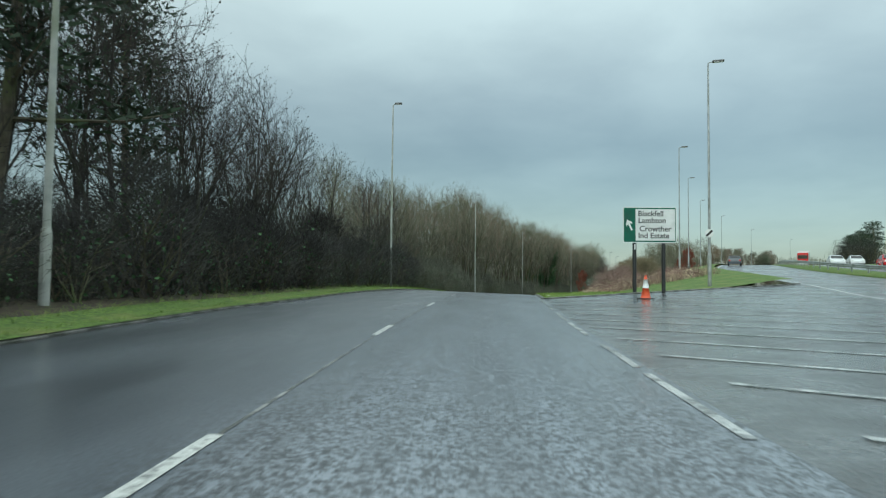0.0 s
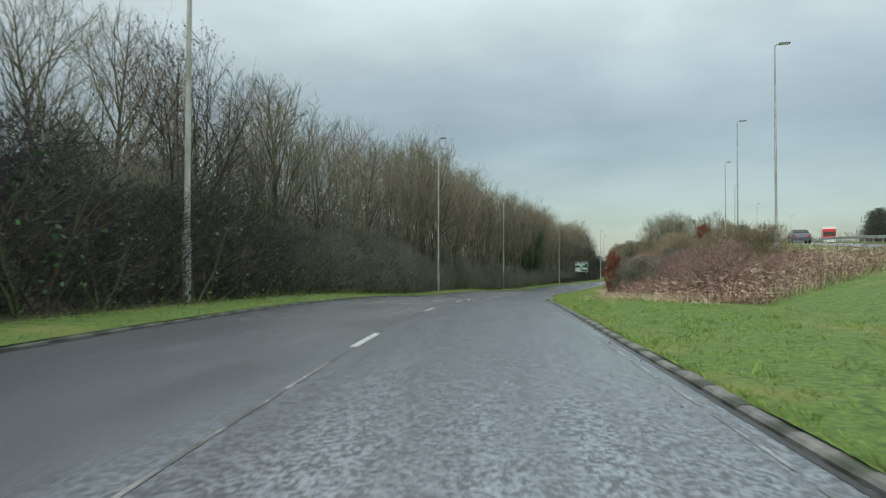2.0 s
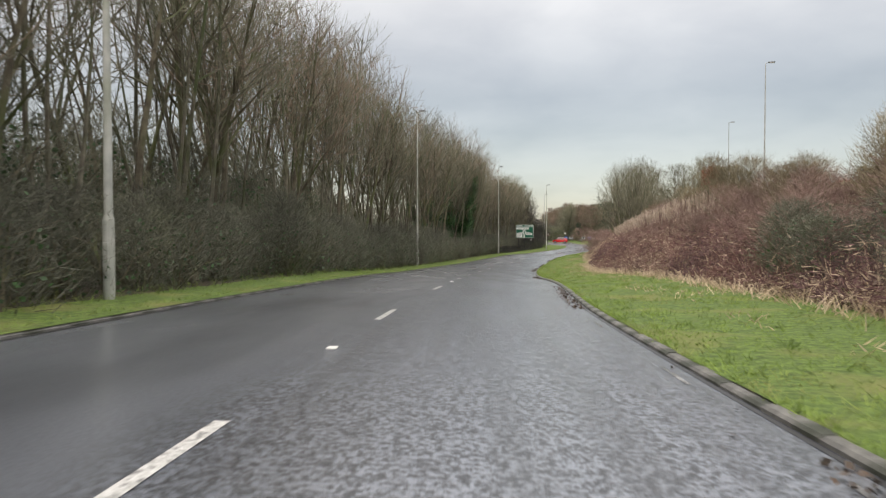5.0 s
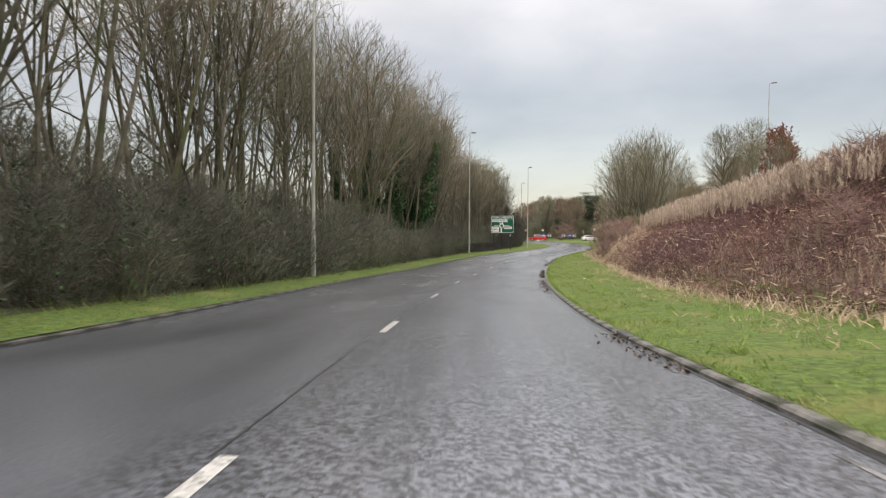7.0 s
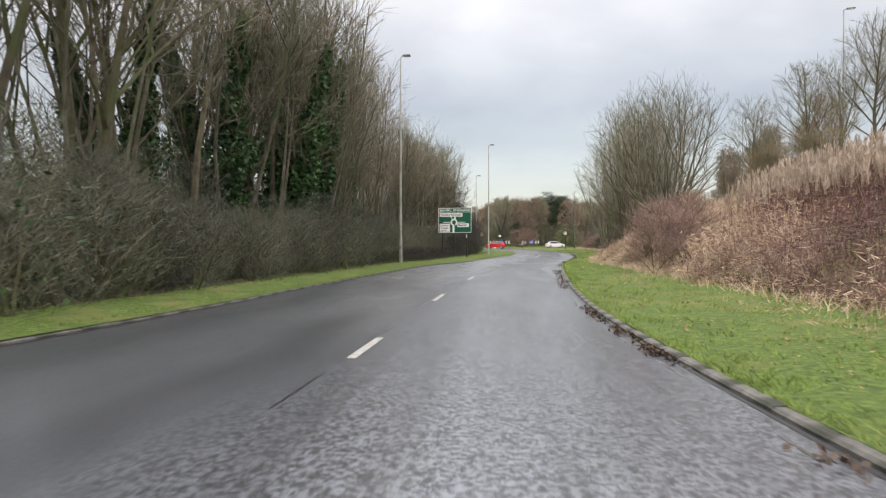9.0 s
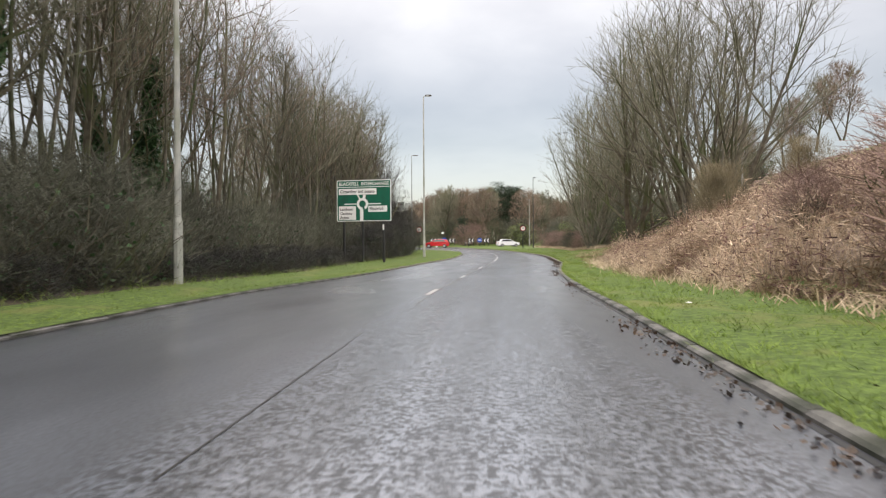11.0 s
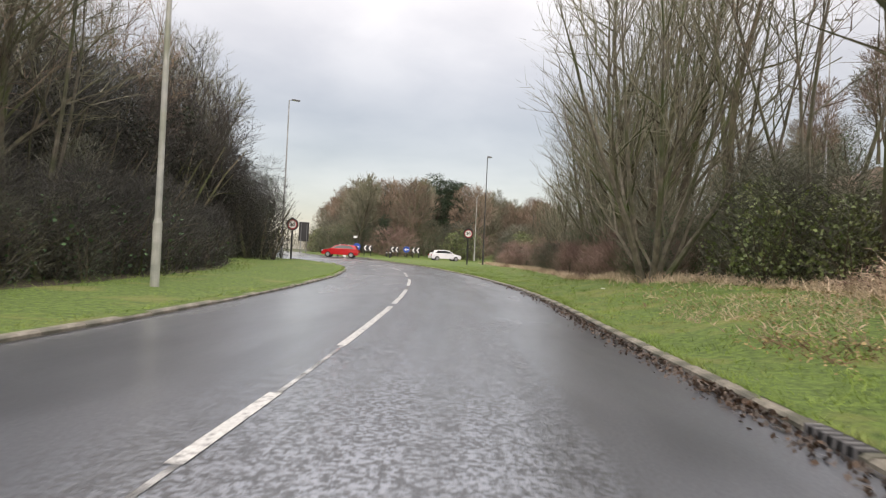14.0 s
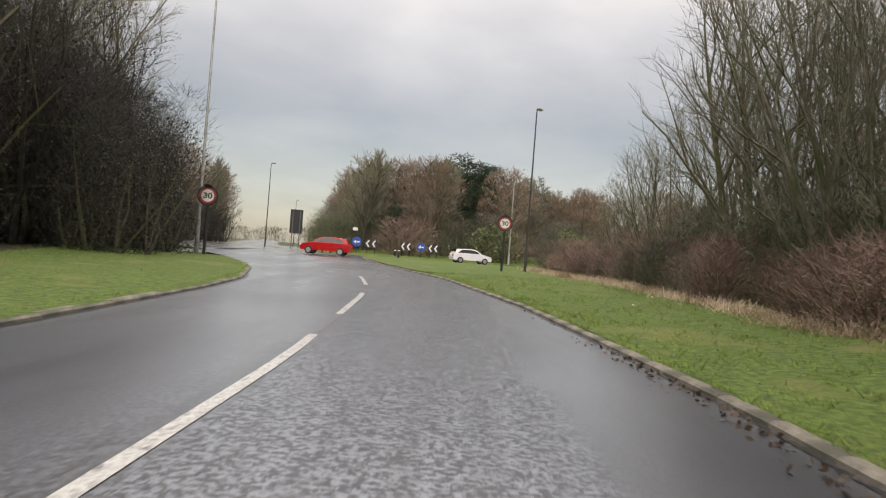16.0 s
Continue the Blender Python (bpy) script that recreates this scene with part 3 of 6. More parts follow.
PERIOD = 8.67
for k in range(-4, 18):
    mark("lane_dash", 2.55 + PERIOD * k, 4.5 + PERIOD * k, lane_line, 0.11, PAINT)
for s0 in (163.6, 172.1, 180.2, 188.4):
    mark("lane_dash", s0, s0 + 1.9, lane_line, 0.11, PAINT)
for s0, s1 in ((193.3, 199.8), (200.6, 206.4), (208.9, 214.6), (217.2, 222.3), (225.4, 229.5)):
    mark("warning_mark", s0, s1, lane_line, 0.12, PAINT)
mark("worn_line", 161, 173, lambda s: lane_line(s) + 0.09, 0.035, PAINT_OLD, 0.0045)
mark("worn_line", 174, 193.3, lambda s: lane_line(s) + 0.02, 0.05, PAINT_WORN, 0.0045)
mark("worn_line", 206.4, 217.2, lambda s: lane_line(s) + 0.02, 0.035, PAINT_OLD, 0.0045)
rs = random.Random(3)
mark("worn_line", -40, 46, lambda s: lane_line(s) + 0.02, 0.04, PAINT_OLD, 0.0045)
s = 96.0
while s < 160:
    e = s + rs.uniform(1.2, 6.0)
    mark("seam", s, e, lambda s: lane_line(s) - 0.09 + 0.04 * noise.noise((s * 0.9, 0, 0)), rs.uniform(0.012, 0.026), SEAM_AND_SHADOW, 0.003)
    s = e + rs.uniform(0.4, 3.5)
# kerb joints, with the shadow line at the kerb foot painted in
mark("joint_shadow", -40, 226, lambda s: float(left_kerb(s)) + 0.05, 0.06, SEAM_AND_SHADOW, 0.004)
mark("joint_shadow", 29, 236, lambda s: float(right_kerb(s)) - 0.05, 0.05, SEAM_AND_SHADOW, 0.004)
for s0, s1 in ((-40, 3), (5, 8), (8.5, 11), (12.5, 15.5), (16, 19), (20, 23), (23.6, 27.5)):
    mark("edge_line", s0, s1, lambda s: 1.98 + 0.04 * noise.noise((s, 5, 0)), 0.11, PAINT_WORN, 0.006)
# worn edge line; its pale pieces also paint the wet gleam by the kerb
s = 29.0
while s < 150:
    e = s + (rs.uniform(0.4, 2.2) if s < 62 else rs.uniform(0.3, 1.6))
    mark("edge_line", s, e, lambda s: float(right_kerb(s)) - 0.26 + 0.03 * noise.noise((s * 0.8, 5, 0)), rs.uniform(0.03, 0.07), PAINT_OLD, 0.0035)
    s = e + (rs.uniform(0.15, 0.5) if s < 62 else rs.uniform(1.0, 4.0))


def gore_at(u, v, dz):
    p = rp(-45 + 73.2 * u, 2.12).lerp(mp(-84 + 84.5 * u, 0.0), v)
    return p + Vector((0, 0, dz))


def gore_xy(x, y, dz):
    """The place on the gore at x and y."""
    u, v = (y + 45) / 73.2, 0.4
    for _ in range(8):
        a, b = gore_at(u, 0, 0), gore_at(u, 1, 0)
        v = min(max((x - a.x) / max(b.x - a.x, 0.3), 0.0), 1.0)
        u += (y - a.lerp(b, v).y) / 78
    return gore_at(min(max(u, 0), 1), v, dz)


for k in range(14):
    y0 = 27.8 - 2.3 * k
    far_x = 3.1 + 0.62 * (gore_xy(40, y0 - 3, 0).x - 3.1)
    ends = [(3.1 + (far_x - 3.1) * v, y0 - 0.8 * (far_x - 3.1) * v) for v in span(0, 1, 7)]
    sweep("hatch_bar", [[gore_xy(x, y, 0.014), gore_xy(x, y + 0.16, 0.014)] for x, y in ends], PAINT_WORN, gore)
for d in (0.35, 4.0):
    for k in range(-6, 30):
        if d < 1 or k % 1 == 0:
            a, b = (k * 9.0, k * 9.0 + 9.0) if d < 1 else (k * 9.0, k * 9.0 + 2.0)
            sweep("lane_dash", [[mp(s, d - 0.07, 0.008), mp(s, d + 0.07, 0.008)] for s in span(a, b, 4)], PAINT, main_road)


def stud(s):
    bm = box(bmesh.new(), (-0.06, -0.08, 0), (0.06, 0.08, 0.018), 0.006)
    t = thing("road_stud", turned(s, float(lane_line(s)), 0.004), "small white reflecting road stud between lane marks", "road stud", "road studs")
    part("housing", bm, LITTER, t)


for k in (6, 8, 10):
    stud(7.9 + PERIOD * k)

# ---- street lamps ----


def lamp_column(m, height, mat, label, group, arm=0.75, thick=0.105):
    t = thing("street_lamp", m, label, "street lamp", group)
    part("base", tube(bmesh.new(), [(0, 0, -0.3), (0, 0, 1.5), (0, 0, 1.62)], [thick, thick, thick * 0.72], 14), mat, t, smooth=False)
    part("column", tube(bmesh.new(), [(0, 0, 1.5), (0, 0, height * 0.55), (0, 0, height)], [thick * 0.74, thick * 0.58, thick * 0.4], 12), mat, t)
    part("door", box(bmesh.new(), (-0.05, -thick - 0.012, 0.5), (0.05, -thick + 0.02, 1.1), 0.006), mat, t, "flush inspection door")
    part("arm", tube(bmesh.new(), [(0, 0, height - 0.02), (0.08, 0, height + 0.05), (arm * 0.5, 0, height + 0.09)], [0.035, 0.03, 0.028], 8), mat, t)
    bm = box(bmesh.new(), (arm * 0.3, -0.14, height + 0.05), (arm + 0.12, 0.14, height + 0.15), 0.03)
    lantern = part("lantern", bm, GREY, t, "flat grey lantern")
    part("lens", box(bmesh.new(), (arm * 0.4, -0.11, height + 0.035), (arm + 0.05, 0.11, height + 0.05)), LAMP_LENS, lantern)
    return t


for s, d, z in ((12.5, -8.6, None), (43.9, -7.45, None), (81.3, -6.85, None), (122.5, -7.2, None), (164.2, -7.5, None), (200.4, -7.2, None)):
    q = -(d - float(left_kerb(s)))
    lamp_column(turned(s, d, left_land(s, q) - 0.02), 12.45, CONCRETE, "tall pale grey steel lamp column in the verge", "lamps along the slip road", 0.5)
lamp_column(pose(60.0, 229.4, -3.25, 0, 0, 5), 12.5, STEEL, "tall grey lamp column near the roundabout", "lamps along the slip road")
for x, y, z, a in ((15.2, 37.7, 0.15, -17), (24.3, 67.9, 1.45, -20), (35.15, 94.6, 2.55, -22), (50.2, 128.8, 3.7, -25), (70, 166, 4.5, -30), (98, 210, 4.9, -38), (135, 257, 5.1, -40)):
    lamp_column(pose(x, y, z, 0, 0, a), 12.6, STEEL, "tall slender grey lamp column beside the main road", "lamps along the main road")
lamp_column(pose(95.2, 261.0, -3.1, 0, 0, 60), 9.2, CONCRETE, "pale lamp column on the roundabout", "lamps round the roundabout")
for x, y, h in ((79.7, 231.6, 10.4), (70.5, 276.0, 10.0), (86.5, 340.0, 10.0), (110.0, 268.0, 8.0), (88.0, 300.0, 9.0)):
    lamp_column(pose(x, y, -3.3, 0, 0, 30), h, DARK_POLE, "slim dark lamp column near the roundabout", "dark lamps near the roundabout", 0.5, 0.09)

# ---- direction signs ----


def sign_posts(t, xs, z0, z1, mat, r=0.085):
    for x in xs:
        part("post", tube(bmesh.new(), [(x, 0.09, z0 - 0.35), (x, 0.09, z1)], [r, r], 12), mat, t)


def board(t, w, h, z, green=GREEN):
    b = part("board", plate(bmesh.new(), rounded(w, h, 0.06, 0, z), -0.012, 0.012), WHITE, t, "sign board with a white border")
    part("field", plate(bmesh.new(), rounded(w - 0.09, h - 0.09, 0.04, 0, z), -0.016, -0.012), green, b, "green reflective field")
    for k in (-0.3, 0.3):
        part("rail", box(bmesh.new(), (-w / 2 + 0.1, 0.013, z + k * h - 0.03), (w / 2 - 0.1, 0.05, z + k * h + 0.03)), GREY, b)
    return b


sa = thing("direction_sign", pose(9.93, 31.75, -0.42, 0, 0, -3.9), "green direction sign with white panel on two black posts", "road sign")
sb_a = board(sa, 2.54, 1.74, 3.24)
sign_posts(sa, (-0.7, 0.67), 0, 3.9, BLACK, 0.095)
part("panel", plate(bmesh.new(), rounded(1.86, 1.52, 0.03, 0.26, 3.24), -0.021, -0.016), WHITE, sb_a, "white destination panel")
for text, z, x in (("Blackfell", 3.66, -0.56), ("Lambton", 3.33, -0.55), ("Crowther", 2.93, -0.49), ("Ind Estate", 2.60, -0.55)):
    lettering(text, 0.37, x, z, -0.024, INK, sb_a, bold=0.006)
bm = bmesh.new()
ar = [(-0.045, -0.3), (0.045, -0.3), (0.045, 0.06), (0.15, -0.03), (0.15, 0.08), (0, 0.27), (-0.15, 0.08), (-0.15, -0.03), (-0.045, 0.06)]
ca, sn = math.cos(radians(24)), math.sin(radians(24))
part("arrow", plate(bm, [(-0.96 + x * ca - z * sn, 3.25 + x * sn + z * ca) for x, z in ar], -0.02, -0.016), WHITE, sb_a, "white arrow that points up and away")
part("reflector", box(bmesh.new(), (-0.73, -0.02, 2.05), (-0.67, -0.006, 2.3)), WHITE, sa)

sb = thing("roundabout_sign", pose(40.67, 180.4, -3.6, 0, 0, -34.6), "large green map-type roundabout sign on three dark posts", "road sign")
bd = board(sb, 3.14, 2.26, 3.46)
sign_posts(sb, (-1.18, -0.08, 1.12), 0, 4.3, BLACK, 0.07)
part("band", box(bmesh.new(), (-1.53, -0.021, 4.19), (1.53, -0.016, 4.225)), WHITE, bd, "white dividing line")
lettering("BLACKFELL  INTERCHANGE", 0.25, 0, 4.3, -0.02, WHITE, bd, "CENTER", 2.86, 0.004)


def panel(x0, z0, x1, z1, lines, size):
    p = part("panel", plate(bmesh.new(), rounded(x1 - x0, z1 - z0, 0.03, (x0 + x1) / 2, (z0 + z1) / 2), -0.021, -0.016), WHITE, bd, "white destination panel")
    for k, text in enumerate(lines):
        lettering(text, size, x0 + 0.08, z1 - 0.235 - 0.225 * k, -0.024, INK, bd, "LEFT", None, 0.004)


panel(-1.45, 3.79, 0.74, 4.12, ("Crowther Ind Estate",), 0.24)
panel(-1.45, 2.42, -0.45, 3.16, ("Lambton", "Oxclose", "Ayton"), 0.205)
panel(0.26, 2.84, 1.35, 3.17, ("Blackfell",), 0.24)


def strip(x0, z0, x1, z1, w):
    d = Vector((x1 - x0, z1 - z0)).normalized()
    n = Vector((-d.y, d.x)) * w / 2
    return plate(bmesh.new(), [(x0 + n.x, z0 + n.y), (x0 - n.x, z0 - n.y), (x1 - n.x, z1 - n.y), (x1 + n.x, z1 + n.y)], -0.02, -0.016)


cx, cz = -0.07, 3.28
bm = bmesh.new()
arc = [radians(a) for a in range(-62, 272, 9)]
outer = [(cx + 0.33 * math.cos(a), cz + 0.33 * math.sin(a)) for a in arc]
inner = [(cx + 0.19 * math.cos(a), cz + 0.19 * math.sin(a)) for a in arc]
for k in range(len(arc) - 1):
    plate(bm, [outer[k], outer[k + 1], inner[k + 1], inner[k]], -0.02, -0.016)
part("ring", bm, WHITE, bd, "white roundabout ring")
for x0, z0, x1, z1, w in ((cx - 0.05, 2.36, cx - 0.05, 2.98, 0.19), (-1.12, cz, cx - 0.3, cz, 0.055), (cx + 0.3, cz, 1.0, cz, 0.055),
                          (cx - 0.14, cz + 0.26, cx - 0.33, cz + 0.56, 0.08), (cx + 0.07, cz + 0.27, cx + 0.12, cz + 0.5, 0.16)):
    part("arm", strip(x0, z0, x1, z1, w), WHITE, bd, "white road arm on the map")
part("reflector", box(bmesh.new(), (1.08, -0.02, 1.85), (1.16, 0.0, 2.15)), WHITE, sb)


def speed_sign(m, text, dark_backing=True):
    t = thing("speed_sign", m, "round 30 speed limit sign with red rim on a black post", "road sign", "speed limit signs")
    part("post", tube(bmesh.new(), [(0, 0.085, -0.3), (0, 0.085, 3.3)], [0.07, 0.07], 10), BLACK, t)
    part("backing", plate(bmesh.new(), disc(0.47, 0, 3.05), -0.004, 0.012), BLACK, t, "black backing disc")
    part("rim", plate(bmesh.new(), disc(0.37, 0, 3.05), -0.009, -0.004), RED, t, "red rim")
    part("face", plate(bmesh.new(), disc(0.285, 0, 3.05), -0.013, -0.009), WHITE, t)
    lettering(text, 0.36, 0.0, 2.925, -0.016, INK, t, "CENTER", 0.4, 0.008)
    part("lamp_head", box(bmesh.new(), (-0.13, -0.3, 3.5), (0.13, 0.06, 3.56), 0.02), BLACK, t, "small black lamp hood over the sign")


speed_sign(pose(60.15, 226.95, -3.72, 0, 0, -20), "30")
speed_sign(pose(76.85, 229.5, -3.45, 0, 0, -25), "30")

nsl = thing("derestriction_sign", pose(15.14, 37.56, 0.15, 0, 0, -12), "white disc with a black diagonal bar, fixed to the lamp column", "road sign")
part("disc", plate(bmesh.new(), disc(0.24, 0.0, 2.75), -0.012, 0.0), WHITE, nsl)
part("bar", strip(-0.16, 2.59, 0.16, 2.91, 0.12), INK, nsl, "black diagonal bar")
part("bracket", box(bmesh.new(), (-0.1, 0.0, 2.7), (0.1, 0.09, 2.8)), STEEL, nsl)


def chevron_board(m, n, w):
    t = thing("chevron_board", m, "black chevron board with white arrowheads on short posts", "road sign", "chevron boards")
    part("board", plate(bmesh.new(), rounded(w, 0.78, 0.04, 0, 1.15), -0.01, 0.01), BLACK, t)
    step = w / n
    for k in range(n):
        x = -w / 2 + step * (k + 0.5)
        part("chevron", plate(bmesh.new(), [(x + 0.2, 1.5), (x + 0.02, 1.5), (x - 0.22, 1.15), (x + 0.02, 0.8), (x + 0.2, 0.8), (x - 0.04, 1.15)], -0.014, -0.01), WHITE, t, "white arrowhead")
    for x in (-w / 2 + 0.2, w / 2 - 0.2):
        part("post", tube(bmesh.new(), [(x, 0.05, -0.3), (x, 0.05, 1.4)], [0.05, 0.05], 8), BLACK, t)
    return t


def arrow_sign(m, z=1.2, r=0.42):
    t = thing("turn_sign", m, "round blue sign with a white turn arrow on a post", "road sign", "blue arrow signs")
    part("disc", plate(bmesh.new(), disc(r, 0, z), -0.03, -0.018), BLUE, t)
    part("arrow", plate(bmesh.new(), [(r * 0.65, z + 0.07), (-0.05, z + 0.07), (-0.05, z + 0.2), (-r * 0.7, z), (-0.05, z - 0.2), (-0.05, z - 0.07), (r * 0.65, z - 0.07)], -0.034, -0.03), WHITE, t, "white arrow")
    part("post", tube(bmesh.new(), [(0, 0.0, -0.3), (0, 0.0, z + 0.3)], [0.045, 0.045], 8), BLACK, t)


chevron_board(pose(76.4, 264.2, -3.1, 0, 0, -16), 3, 1.8)
chevron_board(pose(79.6, 263.4, -3.1, 0, 0, -16), 2, 1.3)
arrow_sign(pose(78.0, 263.4, -3.1, 0, 0, -16), 1.25, 0.5)
chevron_board(pose(83.3, 262.6, -3.1, 0, 0, -20), 2, 1.2)
chevron_board(pose(86.2, 261.8, -3.1, 0, 0, -20), 2, 1.2)
arrow_sign(pose(84.8, 261.9, -3.1, 0, 0, -20), 1.2, 0.45)
tag = thing("marker_sign", pose(77.9, 263.9, -3.1, 0, 0, -16), "small white plate on a dark post", "road sign")
part("plate", plate(bmesh.new(), rounded(0.5, 0.32, 0.03, 0, 2.6), -0.012, 0.0), WHITE, tag)
part("post", tube(bmesh.new(), [(0, 0.05, -0.3), (0, 0.05, 2.7)], [0.04, 0.04], 8), BLACK, tag)
for x, y in ((74.2, 262.6), (74.9, 262.0), (81.2, 259.0), (81.9, 262.0)):
    b = thing("bollard", pose(x, y, -3.24), "short dark traffic bollard", "bollard", "bollards")
    part("body", tube(bmesh.new(), [(0, 0, 0), (0, 0, 0.8), (0, 0, 1.0)], [0.11, 0.1, 0.06], 10), BLACK, b)
    part("band", tube(bmesh.new(), [(0, 0, 0.72), (0, 0, 0.84)], [0.108, 0.104], 10, False), WHITE, b, "white reflective band")
kb = thing("keep_left_bollard", pose(75.6, 261.2, -3.24), "pale lit traffic bollard", "bollard")
part("shell", tube(bmesh.new(), [(0, 0, 0), (0, 0, 0.9), (0, 0, 1.1)], [0.2, 0.17, 0.1], 10), WHITE, kb)

sbk = thing("sign_back", pose(74.6, 279.0, -3.1, 0, 0, -10), "tall dark back of a direction sign on two posts", "road sign")
part("panel", plate(bmesh.new(), rounded(1.55, 3.0, 0.05, 0, 3.3), -0.012, 0.012), BLACK, sbk)
for x in (-0.45, 0.45):
    part("post", tube(bmesh.new(), [(x, -0.07, -0.3), (x, -0.07, 4.6)], [0.06, 0.06], 8), GREY, sbk)

# ---- traffic cone ----
cone = thing("traffic_cone", pose(7.97, 26.0, -0.62, 0, 0, 20), "orange-red and white traffic cone with a black base on wet asphalt", "traffic cone")
part("base_plate", box(bmesh.new(), (-0.25, -0.25, 0), (0.25, 0.25, 0.05), 0.012), RUBBER, cone)


def cone_r(z):
    return 0.19 - 0.16 * z


part("lower_body", tube(bmesh.new(), [(0, 0, 0.05), (0, 0, 0.12), (0, 0, 0.44)], [0.21, cone_r(0.12), cone_r(0.44)], 20), CONE_RED, cone, smooth=True)
part("sleeve", tube(bmesh.new(), [(0, 0, 0.44), (0, 0, 0.78)], [cone_r(0.44) + 0.004, cone_r(0.78) + 0.004], 20), WHITE, cone, "white reflective sleeve", True)
part("tip", tube(bmesh.new(), [(0, 0, 0.78), (0, 0, 0.93), (0, 0, 0.95)], [cone_r(0.78), cone_r(0.93), 0.02], 20), CONE_RED, cone, "orange-red tip", True)

# ---- crash barrier in the median ----
barrier = thing("crash_barrier", Matrix.Identity(4), "long galvanised steel crash barrier on posts in the median", "crash barrier")
prof = [(0.0, 0.42), (0.05, 0.46), (0.05, 0.53), (0.0, 0.57), (0.05, 0.61), (0.05, 0.69), (0.0, 0.73)]
sweep("rail", [[mp(s, 9.6 - dx, z + 0.1) for dx, z in prof] for s in span(-60, 330, 160)], STEEL, barrier)
bm0 = box(bmesh.new(), (-0.04, -0.06, -0.3), (0.04, 0.06, 0.75))
post_mesh = bpy.data.meshes.new("post")
bm0.to_mesh(post_mesh)
bm0.free()
post_mesh.materials.append(STEEL)
for k in range(60):
    o = new("post", post_mesh)
    o.parent = barrier
    o.matrix_world = Matrix.Translation(mp(-30 + 4.0 * k, 9.72, 0.1))

# ---- cars ----


def car(m, paint, label, estate=False, group="cars"):
    """A car, its nose towards +y."""
    t = thing("car", m, label, "car", group)
    side = [(-2.05, 0.32), (-2.1, 0.62), (-2.02, 0.9), (-1.9, 1.0), (-1.45 if not estate else -1.85, 1.12), (-1.0 if not estate else -1.7, 1.42), (-0.2, 1.5), (0.45, 1.4), (1.1, 1.0), (1.95, 0.82), (2.12, 0.6), (2.08, 0.32)]
    bm = bmesh.new()
    rows = []
    for x, k in ((-0.86, 0.96), (-0.8, 1.0), (0.8, 1.0), (0.86, 0.96)):
        row = []
        for y, z in side:
            tuck = 1.0 - 0.22 * max(z - 0.9, 0) / 0.6
            row.append(bm.verts.new((x * tuck, y * (0.985 if k < 1 else 1.0), 0.32 + (z - 0.32) * k)))
        rows.append(row)
    n = len(side)
    for a, b in zip(rows, rows[1:]):
        for k in range(n):
            bm.faces.new((a[k], a[(k + 1) % n], b[(k + 1) % n], b[k]))
    bm.faces.new(rows[0])
    bm.faces.new(rows[-1][::-1])
    bmesh.ops.recalc_face_normals(bm, faces=bm.faces)
    body = part("body", bm, paint, t)
    rear = -1.5 if estate else -1.25
    for sx in (-1, 1):
        o = [(rear - 0.1, 1.05), (rear + 0.35, 1.38), (-0.2, 1.43), (0.35, 1.34), (0.85, 1.04)]
        bm = bmesh.new()
        vs = [bm.verts.new((sx * (0.862 * (1.0 - 0.22 * max(z - 0.9, 0) / 0.6) + 0.006), y, z)) for y, z in o]
        bm.faces.new(vs)
        r = bmesh.ops.extrude_face_region(bm, geom=bm.faces[:])
        bmesh.ops.translate(bm, vec=(-sx * 0.02, 0, 0), verts=[v for v in r["geom"] if isinstance(v, bmesh.types.BMVert)])
        part("side_window", bm, GLASS, body)
    for name, q in (("windscreen", [(0.49, 1.39), (1.05, 1.045)]), ("rear_window", [(-1.06, 1.41), (-1.42, 1.13)] if not estate else [(-1.72, 1.41), (-1.84, 1.13)])):
        bm = bmesh.new()
        (y0, z0), (y1, z1) = q
        sgn = 1 if y1 > y0 else -1
        vs = [(-0.62, y0, z0), (0.62, y0, z0), (0.72, y1, z1), (-0.72, y1, z1)]
        a = [bm.verts.new((x, y + sgn * 0.02, z + 0.03)) for x, y, z in vs]
        b = [bm.verts.new((x, y - sgn * 0.02, z - 0.02)) for x, y, z in vs]
        bm.faces.new(a)
        bm.faces.new(b[::-1])
        for k in range(4):
            bm.faces.new((a[k], b[k], b[(k + 1) % 4], a[(k + 1) % 4]))
        part(name, bm, GLASS, body)
    for x in (-0.8, 0.8):
        for y in (-1.3, 1.35):
            w = part("wheel", tube(bmesh.new(), [(x - 0.1, y, 0.32), (x + 0.1, y, 0.32)], [0.32, 0.32], 18), RUBBER, t)
            part("rim", tube(bmesh.new(), [(x - 0.106, y, 0.32), (x + 0.106, y, 0.32)], [0.2, 0.2], 14), STEEL, w)
    for x in (-0.66, 0.66):
        part("headlight", box(bmesh.new(), (x - 0.15, 1.98, 0.66), (x + 0.15, 2.11, 0.8), 0.02), LAMP_LENS, t)
        part("tail_light", box(bmesh.new(), (x - 0.12, -2.11, 0.66), (x + 0.12, -2.0, 0.86), 0.02), TAIL, t)
    return t


car(pose(88.5, 257.3, -3.24, 0, 0, -98), CAR_WHITE, "white hatchback on the roundabout", True)
car(pose(71.6, 250.4, -3.27, 0, 0, 64), CAR_RED, "red hatchback on the roundabout", True)
